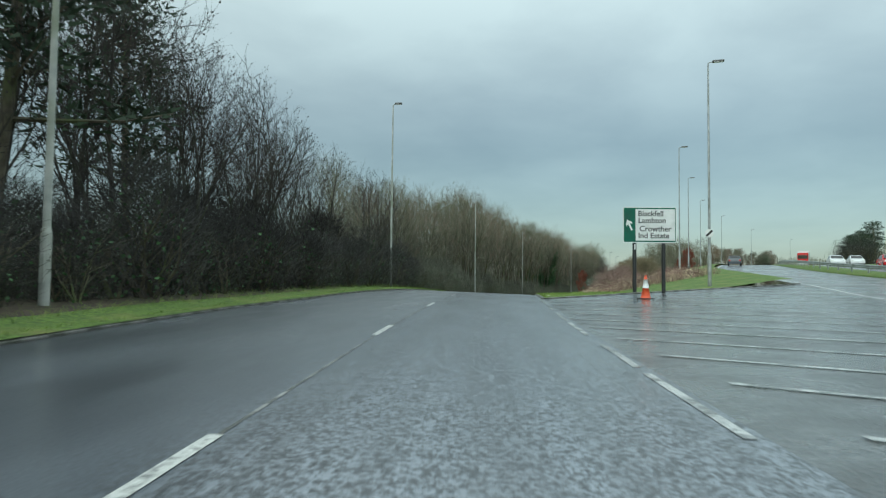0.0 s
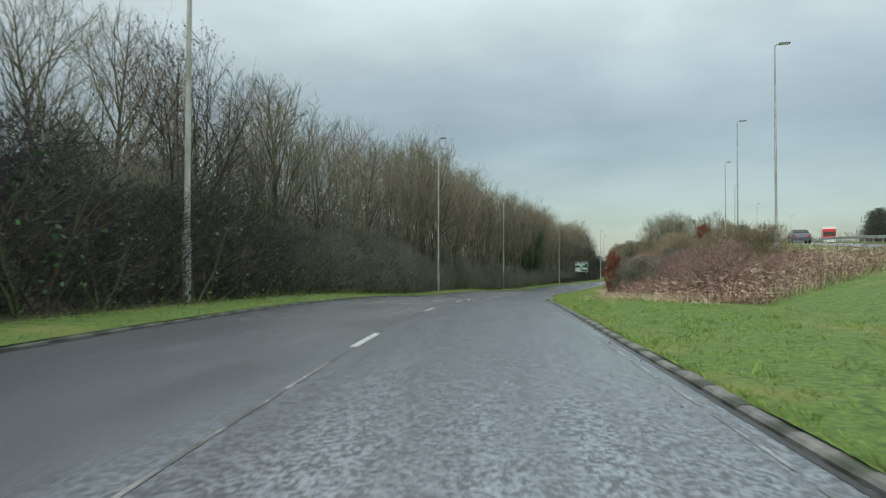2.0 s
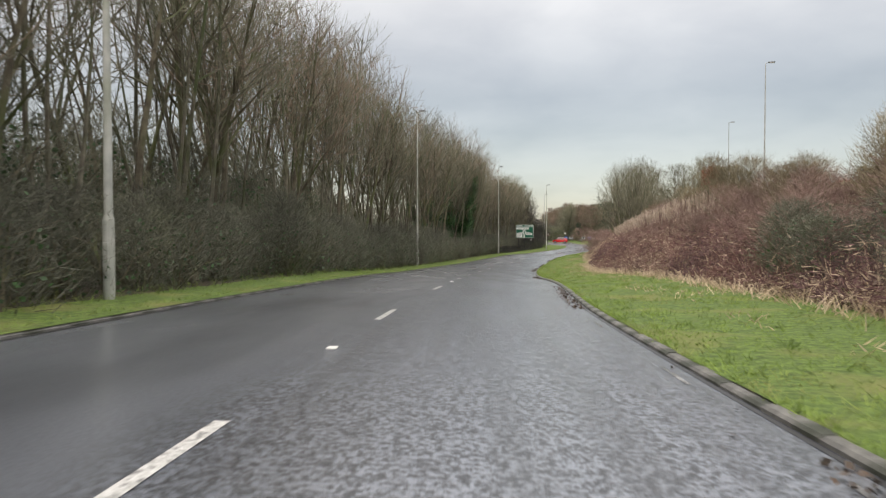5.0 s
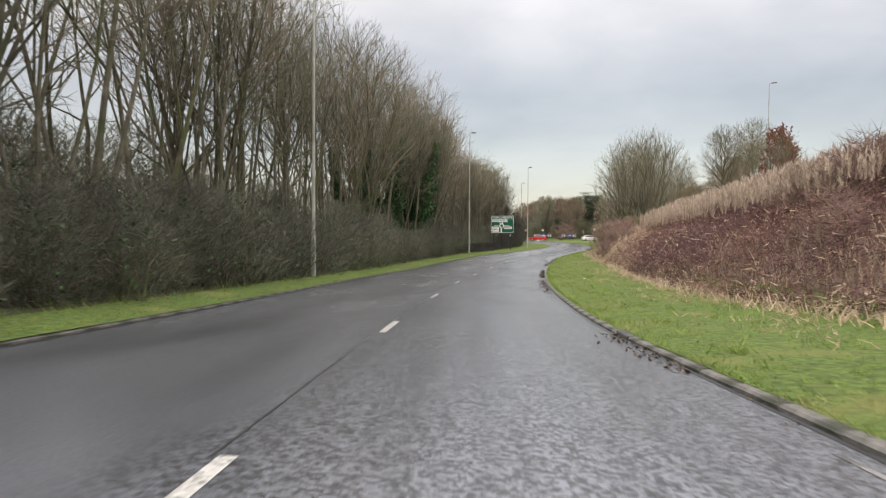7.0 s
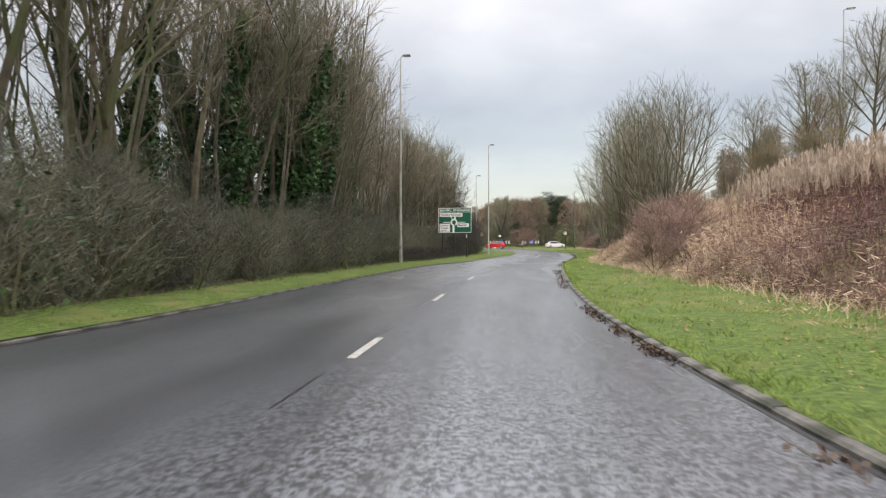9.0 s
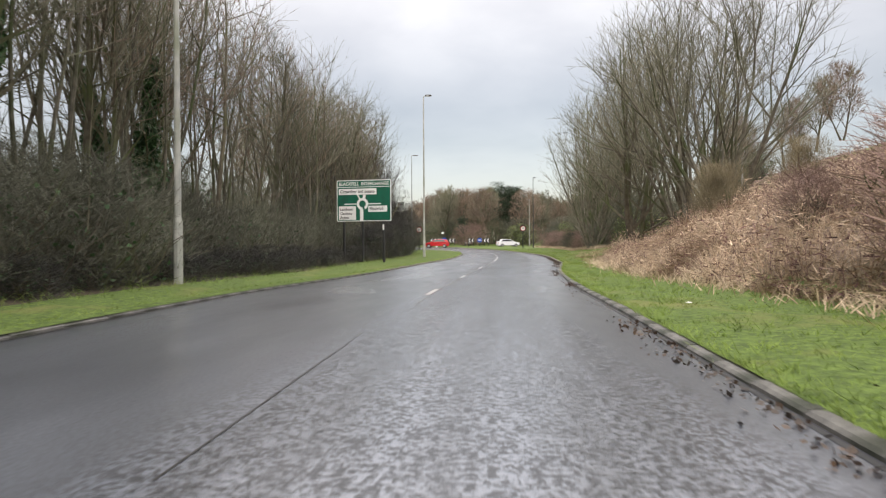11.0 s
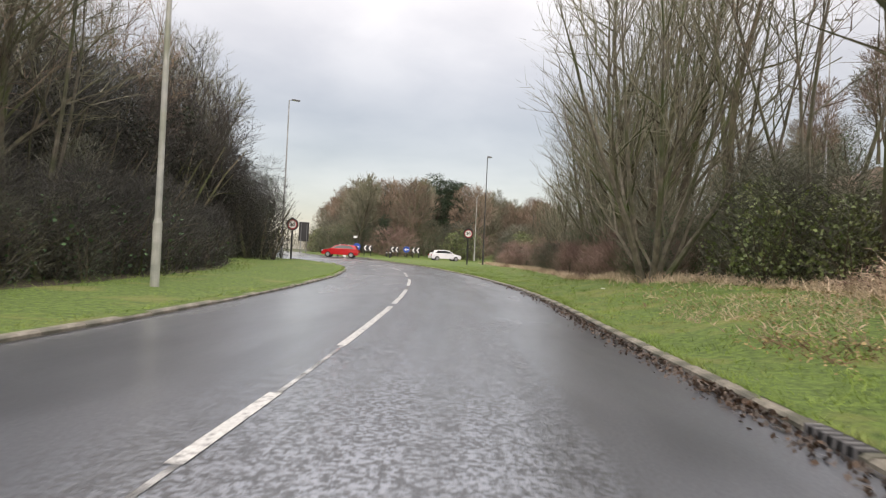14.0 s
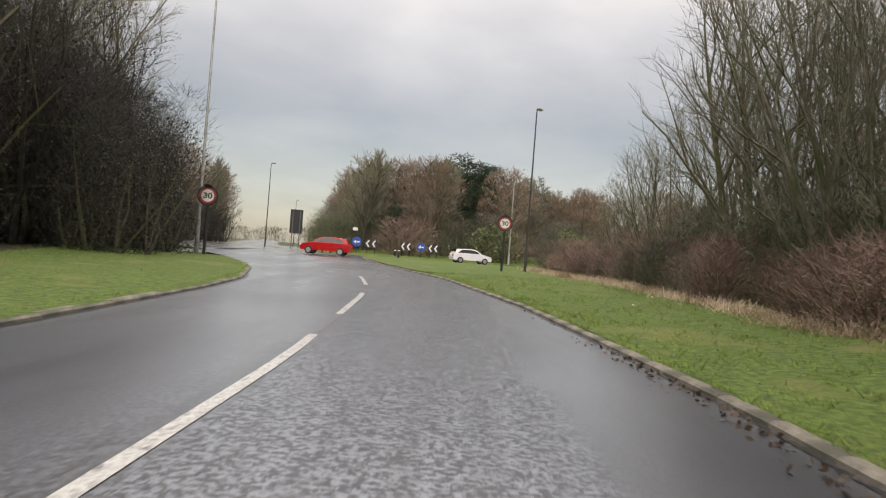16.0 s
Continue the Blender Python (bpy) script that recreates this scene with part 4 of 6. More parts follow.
for s, d, flip, paint, label in ((62, 2.2, 0, CAR_GREY, "dark blue-grey car driving away on the main road"), (20, 14.3, 180, CAR_WHITE, "white car on the opposite carriageway"),
                                 (58, 14.4, 180, CAR_WHITE, "white car on the opposite carriageway"), (66, 17.8, 180, CAR_WHITE, "white car on the opposite carriageway"),
                                 (44, 17.8, 180, CAR_RED, "red car on the opposite carriageway")):
    p, q = mp(s, d, 0.01), mp(s + 2, d)
    car(Matrix.Translation(p) @ Matrix.Rotation(math.atan2(q.y - p.y, q.x - p.x) - math.pi / 2 + radians(flip), 4, "Z"), paint, label, group="cars on the main road")
p, q = mp(150, 14.5, 0.0), mp(152, 14.5)
lorry = thing("lorry", Matrix.Translation(p) @ Matrix.Rotation(math.atan2(q.y - p.y, q.x - p.x) + math.pi / 2, 4, "Z"), "lorry with a red and white cab on the opposite carriageway", "lorry")
cab = part("cab", box(bmesh.new(), (-1.2, 3.2, 0.6), (1.2, 5.2, 3.4), 0.15), CAR_RED, lorry, "red cab")
part("windscreen", box(bmesh.new(), (-1.05, 5.16, 1.9), (1.05, 5.23, 2.8), 0.02), GLASS, cab)
part("bumper", box(bmesh.new(), (-1.2, 5.1, 0.5), (1.2, 5.3, 1.2), 0.05), CAR_WHITE, cab)
part("trailer", box(bmesh.new(), (-1.25, -7.0, 1.0), (1.25, 3.0, 3.9), 0.05), CAR_WHITE, lorry)
for x in (-1.0, 1.0):
    for y in (-6, -4.7, 4.2):
        part("wheel", tube(bmesh.new(), [(x - 0.15, y, 0.5), (x + 0.15, y, 0.5)], [0.5, 0.5], 16), RUBBER, lorry)

# ---- plants ----
rng = random.Random(7)


class Buffer:
    """Gathers prisms, ribbons and leaves into one mesh."""

    def __init__(self):
        self.v, self.f = [], []

    def prism(self, pts, radii, sides):
        start = len(self.v)
        for i, p in enumerate(pts):
            d = (pts[min(i + 1, len(pts) - 1)] - pts[max(i - 1, 0)]).normalized()
            u = d.cross(Vector((0.3, 1, 0.1))).normalized()
            w = d.cross(u)
            for k in range(sides):
                t = 2 * math.pi * k / sides
                self.v.append(tuple(p + radii[i] * (math.cos(t) * u + math.sin(t) * w)))
        for i in range(len(pts) - 1):
            for k in range(sides):
                a, b = start + i * sides + k, start + i * sides + (k + 1) % sides
                self.f.append((a, b, b + sides, a + sides))

    def ribbon(self, p, d, length, width, r, droop=0.0):
        """A thin bent strip that narrows to a point."""
        n = Vector((r.uniform(-1, 1), r.uniform(-1, 1), r.uniform(-0.4, 0.4))).cross(d)
        if n.length < 1e-4:
            return
        n = n.normalized() * width / 2
        m = p + d * length * 0.5
        e = p + d * length + Vector((r.uniform(-0.12, 0.12) * length, r.uniform(-0.12, 0.12) * length, -droop * length))
        i = len(self.v)
        self.v += [tuple(p - n), tuple(p + n), tuple(m + n * 0.7), tuple(m - n * 0.7), tuple(e)]
        self.f += [(i, i + 1, i + 2, i + 3), (i + 3, i + 2, i + 4)]

    def spike(self, p, d, length, width, r):
        n = Vector((r.uniform(-1, 1), r.uniform(-1, 1), r.uniform(-0.4, 0.4))).cross(d)
        if n.length < 1e-4:
            return
        n = n.normalized() * width / 2
        i = len(self.v)
        self.v += [tuple(p - n), tuple(p + n), tuple(p + d * length)]
        self.f.append((i, i + 1, i + 2))

    def leaf(self, p, size, r, up=0.3):
        n = Vector((r.gauss(0, 1), r.gauss(0, 1), r.gauss(0, 1) + up)).normalized()
        u = n.orthogonal().normalized()
        u.rotate(Matrix.Rotation(r.uniform(0, 6.28), 3, n))
        w = n.cross(u) * size * 0.4
        u = u * size * 0.5
        i = len(self.v)
        self.v += [tuple(p - u), tuple(p + w), tuple(p + u), tuple(p - w)]
        self.f.append((i, i + 1, i + 2, i + 3))

    def mesh(self, name):
        me = bpy.data.meshes.new(name)
        me.from_pydata(self.v, [], self.f)
        me.update()
        return me


def bend(p, d, length, n, r, wander, lift):
    pts, step = [p.copy()], length / n
    d = d.normalized()
    for _ in range(n):
        d = (d + Vector((r.gauss(0, wander), r.gauss(0, wander), r.gauss(0, wander) * 0.5 + lift))).normalized()
        pts.append(pts[-1] + d * step)
    return pts, d


def along(pts, t):
    x = t * (len(pts) - 1)
    i = min(int(x), len(pts) - 2)
    return pts[i].lerp(pts[i + 1], x - i), (pts[i + 1] - pts[i]).normalized()


def side_way(d, angle, az):
    u = d.orthogonal().normalized()
    u.rotate(Matrix.Rotation(az, 3, d))
    return (d * math.cos(angle) + u * math.sin(angle)).normalized()


def room(p, d, mid, across, up):
    """How far it is from p along d to the egg-shaped bound of a crown."""
    q = Vector(((p.x - mid.x) / across, (p.y - mid.y) / across, (p.z - mid.z) / up))
    e = Vector((d.x / across, d.y / across, d.z / up))
    a, b, c = e.dot(e), q.dot(e), q.dot(q) - 1
    root = b * b - a * c
    return max((-b + math.sqrt(root)) / a, 0.0) if root > 0 else 0.0


def bare_tree(label, seed, stems, limbs, twigs, across, bark, twig, lean=0.16, low=0.2, twig_w=0.013, girth=0.13, angles=(22, 48), ivy=0.0, leaves=None, cones=0.0, bushy=1.0):
    """A leafless tree ten metres high: forking trunks and limbs that fill a rounded crown of fine twigs."""
    r = random.Random(seed)
    wood, fine, green = Buffer(), Buffer(), Buffer()
    mid, up = Vector((0, 0, 5 + 5 * low)), 5 - 5 * low

    def spray(q, length, n2):
        for c in range(n2):
            t2 = 0.15 + 0.85 * (c + r.random()) / n2
            p2, d2 = along(q, min(t2, 0.99))
            w2 = (side_way(d2, radians(r.uniform(20, 55)), r.uniform(0, 6.28)) + Vector((0, 0, 0.12))).normalized()
            l2 = min(length * 0.55 * (1.2 - 0.6 * t2) * r.uniform(0.6, 1.3), room(p2, w2, mid, across, up) + 0.25)
            fine.spike(p2, w2, l2, 0.026, r)
            for k in range(twigs):
                t3 = 0.3 + 0.7 * (k + r.random()) / twigs
                p3 = p2 + w2 * l2 * t3
                w3 = (side_way(w2, radians(r.uniform(14, 50)), r.uniform(0, 6.28)) + Vector((0, 0, 0.2))).normalized()
                l3 = min(r.uniform(0.35, 0.95), room(p3, w3, mid, across, up) + r.uniform(0.15, 0.4))
                fine.spike(p3, w3, l3, twig_w, r)
                if cones and r.random() < cones:
                    green.leaf(p3 + w3 * l3 * 0.8, r.uniform(0.05, 0.1), r)
                if leaves and r.random() < 0.8:
                    for _ in range(5):
                        green.leaf(p3 + w3 * r.uniform(0.1, 0.7), r.uniform(0.2, 0.34), r)

    for st in range(stems):
        az = 2 * math.pi * (st + r.random() * 0.5) / stems
        out = lean * (0.4 + r.random()) if stems > 1 else 0.05
        r0 = girth * (1.3 if stems == 1 else 0.95) * r.uniform(0.8, 1.1)
        base = Vector((math.cos(az), math.sin(az), 0)) * (0.14 * (stems > 1)) - Vector((0, 0, 0.3))
        way = Vector((math.cos(az) * out, math.sin(az) * out, 1)).normalized()
        h = min(room(Vector((0, 0, 4.5)), way, mid, across, up) + 4.6, 10.0) * r.uniform(0.86, 0.99)
        pts, _ = bend(base, way, h, 9, r, 0.055, 0.03)
        inside = [p for p in pts if p.z < mid.z or ((p.x / across) ** 2 + (p.y / across) ** 2 + ((p.z - mid.z) / up) ** 2) < 0.97]
        pts = inside if len(inside) > 4 else pts
        last = len(pts) - 1
        wood.prism(pts, [r0 * (1 - 0.9 * (k / last) ** 0.75) for k in range(last + 1)], 6)
        for b in range(limbs):
            t = low + 0.02 + (0.94 - low) * ((b + r.random() * 0.9) / limbs)
            p, d = along(pts, t)
            way = side_way(d, radians(r.uniform(*angles)), b * 2.4 + r.random())
            length = room(p, way, mid, across, up) * r.uniform(0.55, 1.0)
            if length < 0.4:
                continue
            q, _ = bend(p, way, length, 4, r, 0.11, 0.05)
            rb = max(0.013, r0 * 0.5 * (1 - 0.8 * t))
            wood.prism(q, [rb * (1 - 0.19 * k) for k in range(5)], 3)
            spray(q, length, max(3, int(3.4 * length * bushy)))
            if length > 2.2:
                p2, d2 = along(q, r.uniform(0.25, 0.5))
                w2 = side_way(d2, radians(r.uniform(20, 40)), r.uniform(0, 6.28))
                l2 = min(room(p2, w2, mid, across, up) * 0.9, length)
                if l2 > 0.5:
                    q2, _ = bend(p2, w2, l2, 3, r, 0.12, 0.06)
                    wood.prism(q2, [rb * 0.6, rb * 0.45, rb * 0.3, rb * 0.15], 3)
                    spray(q2, l2, max(2, int(3.2 * l2 * bushy)))
        spray(pts[-4:], h * 0.25, 8)
        if ivy:
            for _ in range(int(4800 * ivy / stems)):
                t = r.random() ** 0.8 * 0.85
                p, d = along(pts, t)
                w = (0.25 + 0.75 * r.random()) * (0.4 + 1.7 * abs(noise.noise((t * 6, seed, st)))) * (1.15 - t)
                a = r.uniform(0, 6.28)
                green.leaf(p + Vector((math.cos(a) * w, math.sin(a) * w, r.uniform(-0.3, 0.3))), r.uniform(0.1, 0.18), r)
    t = thing("tree", Matrix.Identity(4), label, "tree")
    from_mesh("trunk", wood.mesh("trunk"), bark, t, "trunk and limbs")
    from_mesh("crown", fine.mesh("crown"), twig, t, "fine bare twigs")
    if green.v:
        from_mesh("foliage", green.mesh("foliage"), leaves or (ALDER_TWIG if cones else IVY), t, "small dark cones" if cones else "climbing ivy" if ivy else "withered leaves still hanging")
    return t


def pine(name, label, seed):
    r = random.Random(seed)
    wood, green = Buffer(), Buffer()
    pts, _ = bend(Vector((0, 0, -0.3)), Vector((0.03, 0.02, 1)), 10, 8, r, 0.03, 0.04)
    wood.prism(pts, [0.15 * (1 - 0.08 * k) for k in range(9)], 7)
    for b in range(26):
        t = 0.34 + 0.64 * (b + r.random()) / 26
        p, d = along(pts, t)
        length = 3.1 * (1.15 - 0.75 * t) * r.uniform(0.5, 1.15)
        q, _ = bend(p, side_way(d, radians(r.uniform(60, 88)), b * 2.4), length, 3, r, 0.1, 0.1)
        wood.prism(q, [0.05, 0.04, 0.025, 0.012], 4)
        for c in range(5):
            p2, _ = along(q, 0.3 + 0.7 * (c + r.random()) / 5 * 0.99)
            p2 = p2 + Vector((r.gauss(0, 0.25), r.gauss(0, 0.25), r.gauss(0.08, 0.12)))
            for _ in range(30):
                a = Vector((r.gauss(0, 0.3), r.gauss(0, 0.3), r.gauss(0, 0.16)))
                green.spike(p2 + a, (a + Vector((0, 0, 0.15))).normalized(), r.uniform(0.15, 0.32), 0.09, r)
    t = thing("pine_tree", Matrix.Identity(4), label, "pine tree")
    from_mesh("trunk", wood.mesh("trunk"), BARK, t)
    from_mesh("crown", green.mesh("crown"), NEEDLE, t, "dark green needle clumps")
    return t


def shrub(name, label, seed, count, twig, leaf=None, leaf_n=0, high=3.0, wide=1.6, ribbon_w=0.026, leaf_size=0.09, upright=0.5, reach=1.0):
    """A dense bush of that height and half width."""
    r = random.Random(seed)
    wood, fine, green = Buffer(), Buffer(), Buffer()
    lobes = [(Vector((r.uniform(-0.5, 0.5) * wide, r.uniform(-0.5, 0.5) * wide, 0)), r.uniform(0.72, 1.0)) for _ in range(6)]
    for base, k in lobes:
        for st in range(3):
            a = r.uniform(0, 6.28)
            pts, _ = bend(base + Vector((0, 0, -0.15)), Vector((math.cos(a) * 0.3 * wide / high * 3, math.sin(a) * 0.3 * wide / high * 3, 1)), 0.66 * high * k, 4, r, 0.14, 0.03)
            wood.prism(pts, [0.012 * high * f for f in (1, 0.8, 0.55, 0.4, 0.2)], 3)
            for b in range(3):
                p, d = along(pts, r.uniform(0.25, 0.95))
                q, _ = bend(p, side_way(d, radians(r.uniform(30, 65)), r.uniform(0, 6.28)), wide * r.uniform(0.35, 0.7), 2, r, 0.15, 0.1)
                wood.prism([q[0], q[2]], [0.014, 0.005], 3)
    for i in range(count):
        base, k = lobes[i % 6]
        a, u = r.uniform(0, 6.28), r.random() ** 0.55
        z = r.random() ** 0.9
        rad = 0.78 * wide * u * math.sqrt(max(0.04, 1 - (z * 0.97) ** 2.4)) * (0.6 + 0.4 * min(1, z * 4)) * k
        p = base + Vector((math.cos(a) * rad, math.sin(a) * rad, z * 0.93 * high * k))
        d = Vector((math.cos(a) * (1 - upright), math.sin(a) * (1 - upright), upright + 0.2 * r.random())) + Vector((r.gauss(0, 0.4), r.gauss(0, 0.4), r.gauss(0, 0.3)))
        fine.spike(p, d.normalized(), reach * r.uniform(0.25, 0.85), ribbon_w, r)
        if leaf and i < leaf_n:
            green.leaf(base + (p - base) * 0.8, leaf_size * r.uniform(0.7, 1.5), r)
    t = thing(name, Matrix.Identity(4), label, name.replace("_", " "))
    from_mesh("stem", wood.mesh("stem"), BARK, t)
    from_mesh("twig_mass", fine.mesh("twig_mass"), twig, t, "dense tangled mass of twigs")
    if green.v:
        from_mesh("foliage", green.mesh("foliage"), leaf, t)
    return t


class Kind:
    """A plant built once, then set down again and again."""

    def __init__(self, proto):
        self.proto, self.used = proto, False

    def put(self, p, size, turn, wide=1.0, group=""):
        m = Matrix.Translation(p) @ Matrix.Rotation(turn, 4, "Z") @ Matrix.Diagonal((size * wide, size * wide, size, 1))
        if not self.used:
            self.used = True
            self.proto.matrix_world = m
            return tagged(self.proto, group=group)
        ob = copy_thing(self.proto, Matrix.Identity(4))
        ob.matrix_basis = m
        return tagged(ob, group=group)


BELT = "bare tree with mossy olive-brown bark in the roadside belt"
trees = [Kind(bare_tree(BELT, 11, 1, 24, 8, 2.5, BARK, TWIG)),
         Kind(bare_tree(BELT, 12, 2, 14, 8, 2.7, BARK, TWIG, lean=0.2)),
         Kind(bare_tree("slender pale-barked bare tree in the roadside belt", 13, 1, 24, 7, 1.8, BARK_PALE, TWIG, low=0.3, angles=(18, 40))),
         Kind(bare_tree(BELT, 14, 3, 10, 8, 2.8, BARK, TWIG, lean=0.28, low=0.16)),
         Kind(bare_tree("bare tree with fine reddish-brown twigs", 15, 2, 14, 9, 2.8, BARK, TWIG_RED, lean=0.22, low=0.12))]
POLE = "tall slim bare trunk with few limbs in the roadside belt"
poles = [Kind(bare_tree(POLE, 16, 3, 7, 3, 2.5, BARK_PALE, TWIG, lean=0.14, low=0.3, girth=0.085, angles=(22, 66), bushy=0.55)),
         Kind(bare_tree(POLE, 17, 2, 8, 3, 2.6, BARK, TWIG, lean=0.13, low=0.32, girth=0.105, angles=(25, 72), bushy=0.55)),
         Kind(bare_tree(POLE, 18, 4, 6, 3, 2.6, BARK_PALE, TWIG_RED, lean=0.16, low=0.32, girth=0.075, angles=(20, 62), bushy=0.55))]
ivy_tree = Kind(bare_tree("bare tree with its trunks clad in dark green ivy", 21, 2, 12, 7, 2.4, BARK, TWIG, ivy=3.4))
copse = [Kind(bare_tree("large many-stemmed bare tree with olive twigs", 31, 7, 6, 4, 3.9, BARK_PALE, TWIG, lean=0.62, low=0.06, girth=0.12, angles=(16, 50), bushy=0.85)),
         Kind(bare_tree("large bare tree with forking mossy trunks", 32, 3, 11, 5, 3.9, BARK, TWIG, lean=0.3, low=0.1, girth=0.2, angles=(25, 60), bushy=0.8))]
copper = Kind(bare_tree("young tree that keeps its withered copper leaves", 41, 2, 12, 4, 2.2, BARK, TWIG_RED, lean=0.15, low=0.04, leaves=COPPER))
far_trees = [Kind(bare_tree("bare tree with reddish-brown twigs beyond the junction", 35, 2, 9, 6, 2.9, BARK, TWIG_RED, lean=0.25, low=0.08, twig_w=0.05, bushy=1.8)),
             Kind(bare_tree("bare tree with brown twigs beyond the junction", 36, 1, 15, 6, 2.7, BARK, TWIG, low=0.14, twig_w=0.05, bushy=1.7))]
alders = [Kind(bare_tree("bare alder with shade-darkened bark and small cones on its twigs", 43, 2, 13, 6, 2.7, ALDER, ALDER_TWIG, lean=0.2, low=0.22, cones=0.5)),
          Kind(bare_tree("bare alder with shade-darkened bark and small cones on its twigs", 44, 3, 10, 6, 2.9, ALDER, ALDER_TWIG, lean=0.26, low=0.18, cones=0.5))]
pines = [Kind(pine("pine_tree", "dark green pine above the bare trees", 51)), Kind(pine("pine_tree", "dark green pine above the bare trees", 52))]
scrubs = [Kind(shrub("shrub", "dense dark brown leafless scrub under the trees", 60 + k, 4600, SCRUB, IVY, 260, ribbon_w=0.014, reach=0.6)) for k in range(3)]
# blackthorn_bush is the same scrub with its shade held in the twig colour
shaded_scrubs = [Kind(shrub("blackthorn_bush", "dense leafless scrub thicket with shade put into its dark twigs", 75 + k, 4400, SCRUB_SHADED, IVY, 300, 3.2, 1.7, ribbon_w=0.014, reach=0.7)) for k in range(2)]
talls = [Kind(shrub("sapling_thicket", "tall leafless thicket of olive-brown saplings", 65 + k, 2700, (SCRUB, TWIG)[k], IVY, 700, 6.5, 2.4, 0.028, 0.12, 0.65)) for k in range(2)]
reds = [Kind(shrub("brown_bush", "dense reddish-brown leafless bush on the grass", 70 + k, 1700, RUSSET, None, 0, 3.0, 1.6, 0.022)) for k in range(2)]
darks = [Kind(shrub("thorn_bush", "tall dark evergreen thorn bush beside the verge", 80 + k, 6400, SCRUB_SHADED, EVERGREEN, 6000, 9.0, 3.2, 0.02, 0.11, 0.45)) for k in range(2)]
holly = Kind(shrub("holly_bush", "dark green holly bush under the trees", 85, 2600, SCRUB, HOLLY, 2600, 4.0, 2.0, 0.02, 0.11, 0.4))
willow = Kind(shrub("willow_bush", "round olive-brown leafless willow bush on the bank", 90, 10500, WILLOW_TWIG, None, 0, 4.5, 2.3, 0.016, upright=0.66))


def on_left(s, d, low=0.05):
    q = -(d - float(left_kerb(min(s, 215))))
    return rp(s, d, left_land(s, q) - low)


LEFT = "tree belt beside the slip road"


def belt_height(s):
    return float(np.interp(s, [-20, 18, 28, 38, 45, 55, 63, 72, 82, 95, 105, 172, 186, 200, 212, 225], [14, 13, 11.3, 10.4, 9.8, 10.2, 11, 12.4, 14.4, 15.8, 16.8, 17.4, 16.4, 15.4, 15.4, 15.5]))


def scrub_back(s):
    return float(np.interp(s, [-20, 22, 34, 125, 138, 150, 163, 173, 192, 200, 206], [2.7, 2.6, 2.05, 2.0, 2.5, 2.3, 3.4, 5.9, 6.0, 5.2, 4.6]))


# the first stretch takes the alders, whose colours hold its darkness
n = 0
for start, step, back, spread_d, tall in ((-14.0, 6.5, 2.6, 1.4, 0.94), (-11.0, 8.5, 6.5, 2.6, 1.08)):
    s = start
    while s < 214:
        d = float(left_kerb(min(s, 205))) - scrub_back(min(s, 204)) - back - rng.uniform(0, spread_d)
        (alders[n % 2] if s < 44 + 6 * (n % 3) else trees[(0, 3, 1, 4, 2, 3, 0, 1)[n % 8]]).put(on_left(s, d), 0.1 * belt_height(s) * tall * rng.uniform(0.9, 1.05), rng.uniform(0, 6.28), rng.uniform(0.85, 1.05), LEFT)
        s += step * rng.uniform(0.8, 1.25) * (0.78 if s < 45 else 1.0 if s < 62 else 1.5)
        n += 1
for start, step, back in ((48.0, 2.5, 1.9), (50.0, 4.6, 5.0)):
    s = start
    while s < 206:
        d = float(left_kerb(s)) - scrub_back(s) - back - rng.uniform(0, 1.8)
        poles[n % 3].put(on_left(s, d), 0.1 * belt_height(s) * rng.uniform(0.8, 1.04), rng.uniform(0, 6.28), rng.uniform(0.85, 1.1), LEFT)
        s += step * rng.uniform(0.7, 1.35)
        n += 1
for s, d, k in ((15.5, -12.5, 1.45), (24, -14, 1.2)):
    pines[n % 2].put(on_left(s, d), k, rng.uniform(0, 6.28), 1.0, LEFT)
    n += 1
for s, d, k in ((150, -11.5, 1.4), (154, -10.5, 1.5), (158.5, -11.5, 1.6), (146, -13, 1.3), (163, -13, 1.4), (174, -15, 1.2)):
    ivy_tree.put(on_left(s, d), k, rng.uniform(0, 6.28), 1.0, LEFT)


UNDER = "scrub under the trees"
# the first stretch takes the scrub that has shade in its colour
s = -14.0
while s < 203:
    (shaded_scrubs[n % 2] if s < 52 else scrubs[n % 3]).put(on_left(s, float(left_kerb(s)) - scrub_back(s) - rng.uniform(0, 0.7)), rng.uniform(0.75, 1.25), rng.uniform(0, 6.28), 1.05, UNDER)
    s += rng.uniform(1.8, 2.5)
    n += 1
s = -12.0
while s < 207:
    if n % 2 or s > 16:
        (shaded_scrubs[n % 2] if s < 40 else talls[(n // 2) % 2]).put(on_left(s, float(left_kerb(s)) - scrub_back(s) - 3.0 - rng.uniform(0, 1.5)), rng.uniform(0.5, 0.8) * float(np.interp(s, [25, 50, 105, 120], [1.15, 1.4, 1.35, 1.0])), rng.uniform(0, 6.28), 1.1, UNDER)
    s += rng.uniform(2.8, 4.0)
    n += 1
s = 50.0
while s < 204:
    talls[n % 2].put(on_left(s, float(left_kerb(s)) - scrub_back(s) - 7.5 - rng.uniform(0, 2.5)), rng.uniform(0.85, 1.2), rng.uniform(0, 6.28), 1.25, UNDER)
    s += rng.uniform(2.6, 3.6)
    n += 1
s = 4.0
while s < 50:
    shaded_scrubs[n % 2].put(on_left(s, float(left_kerb(s)) - scrub_back(s) - 3.6 - rng.uniform(0, 2.0)), rng.uniform(1.2, 1.75), rng.uniform(0, 6.28), 0.95, UNDER)
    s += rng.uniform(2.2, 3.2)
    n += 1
s = 160.0
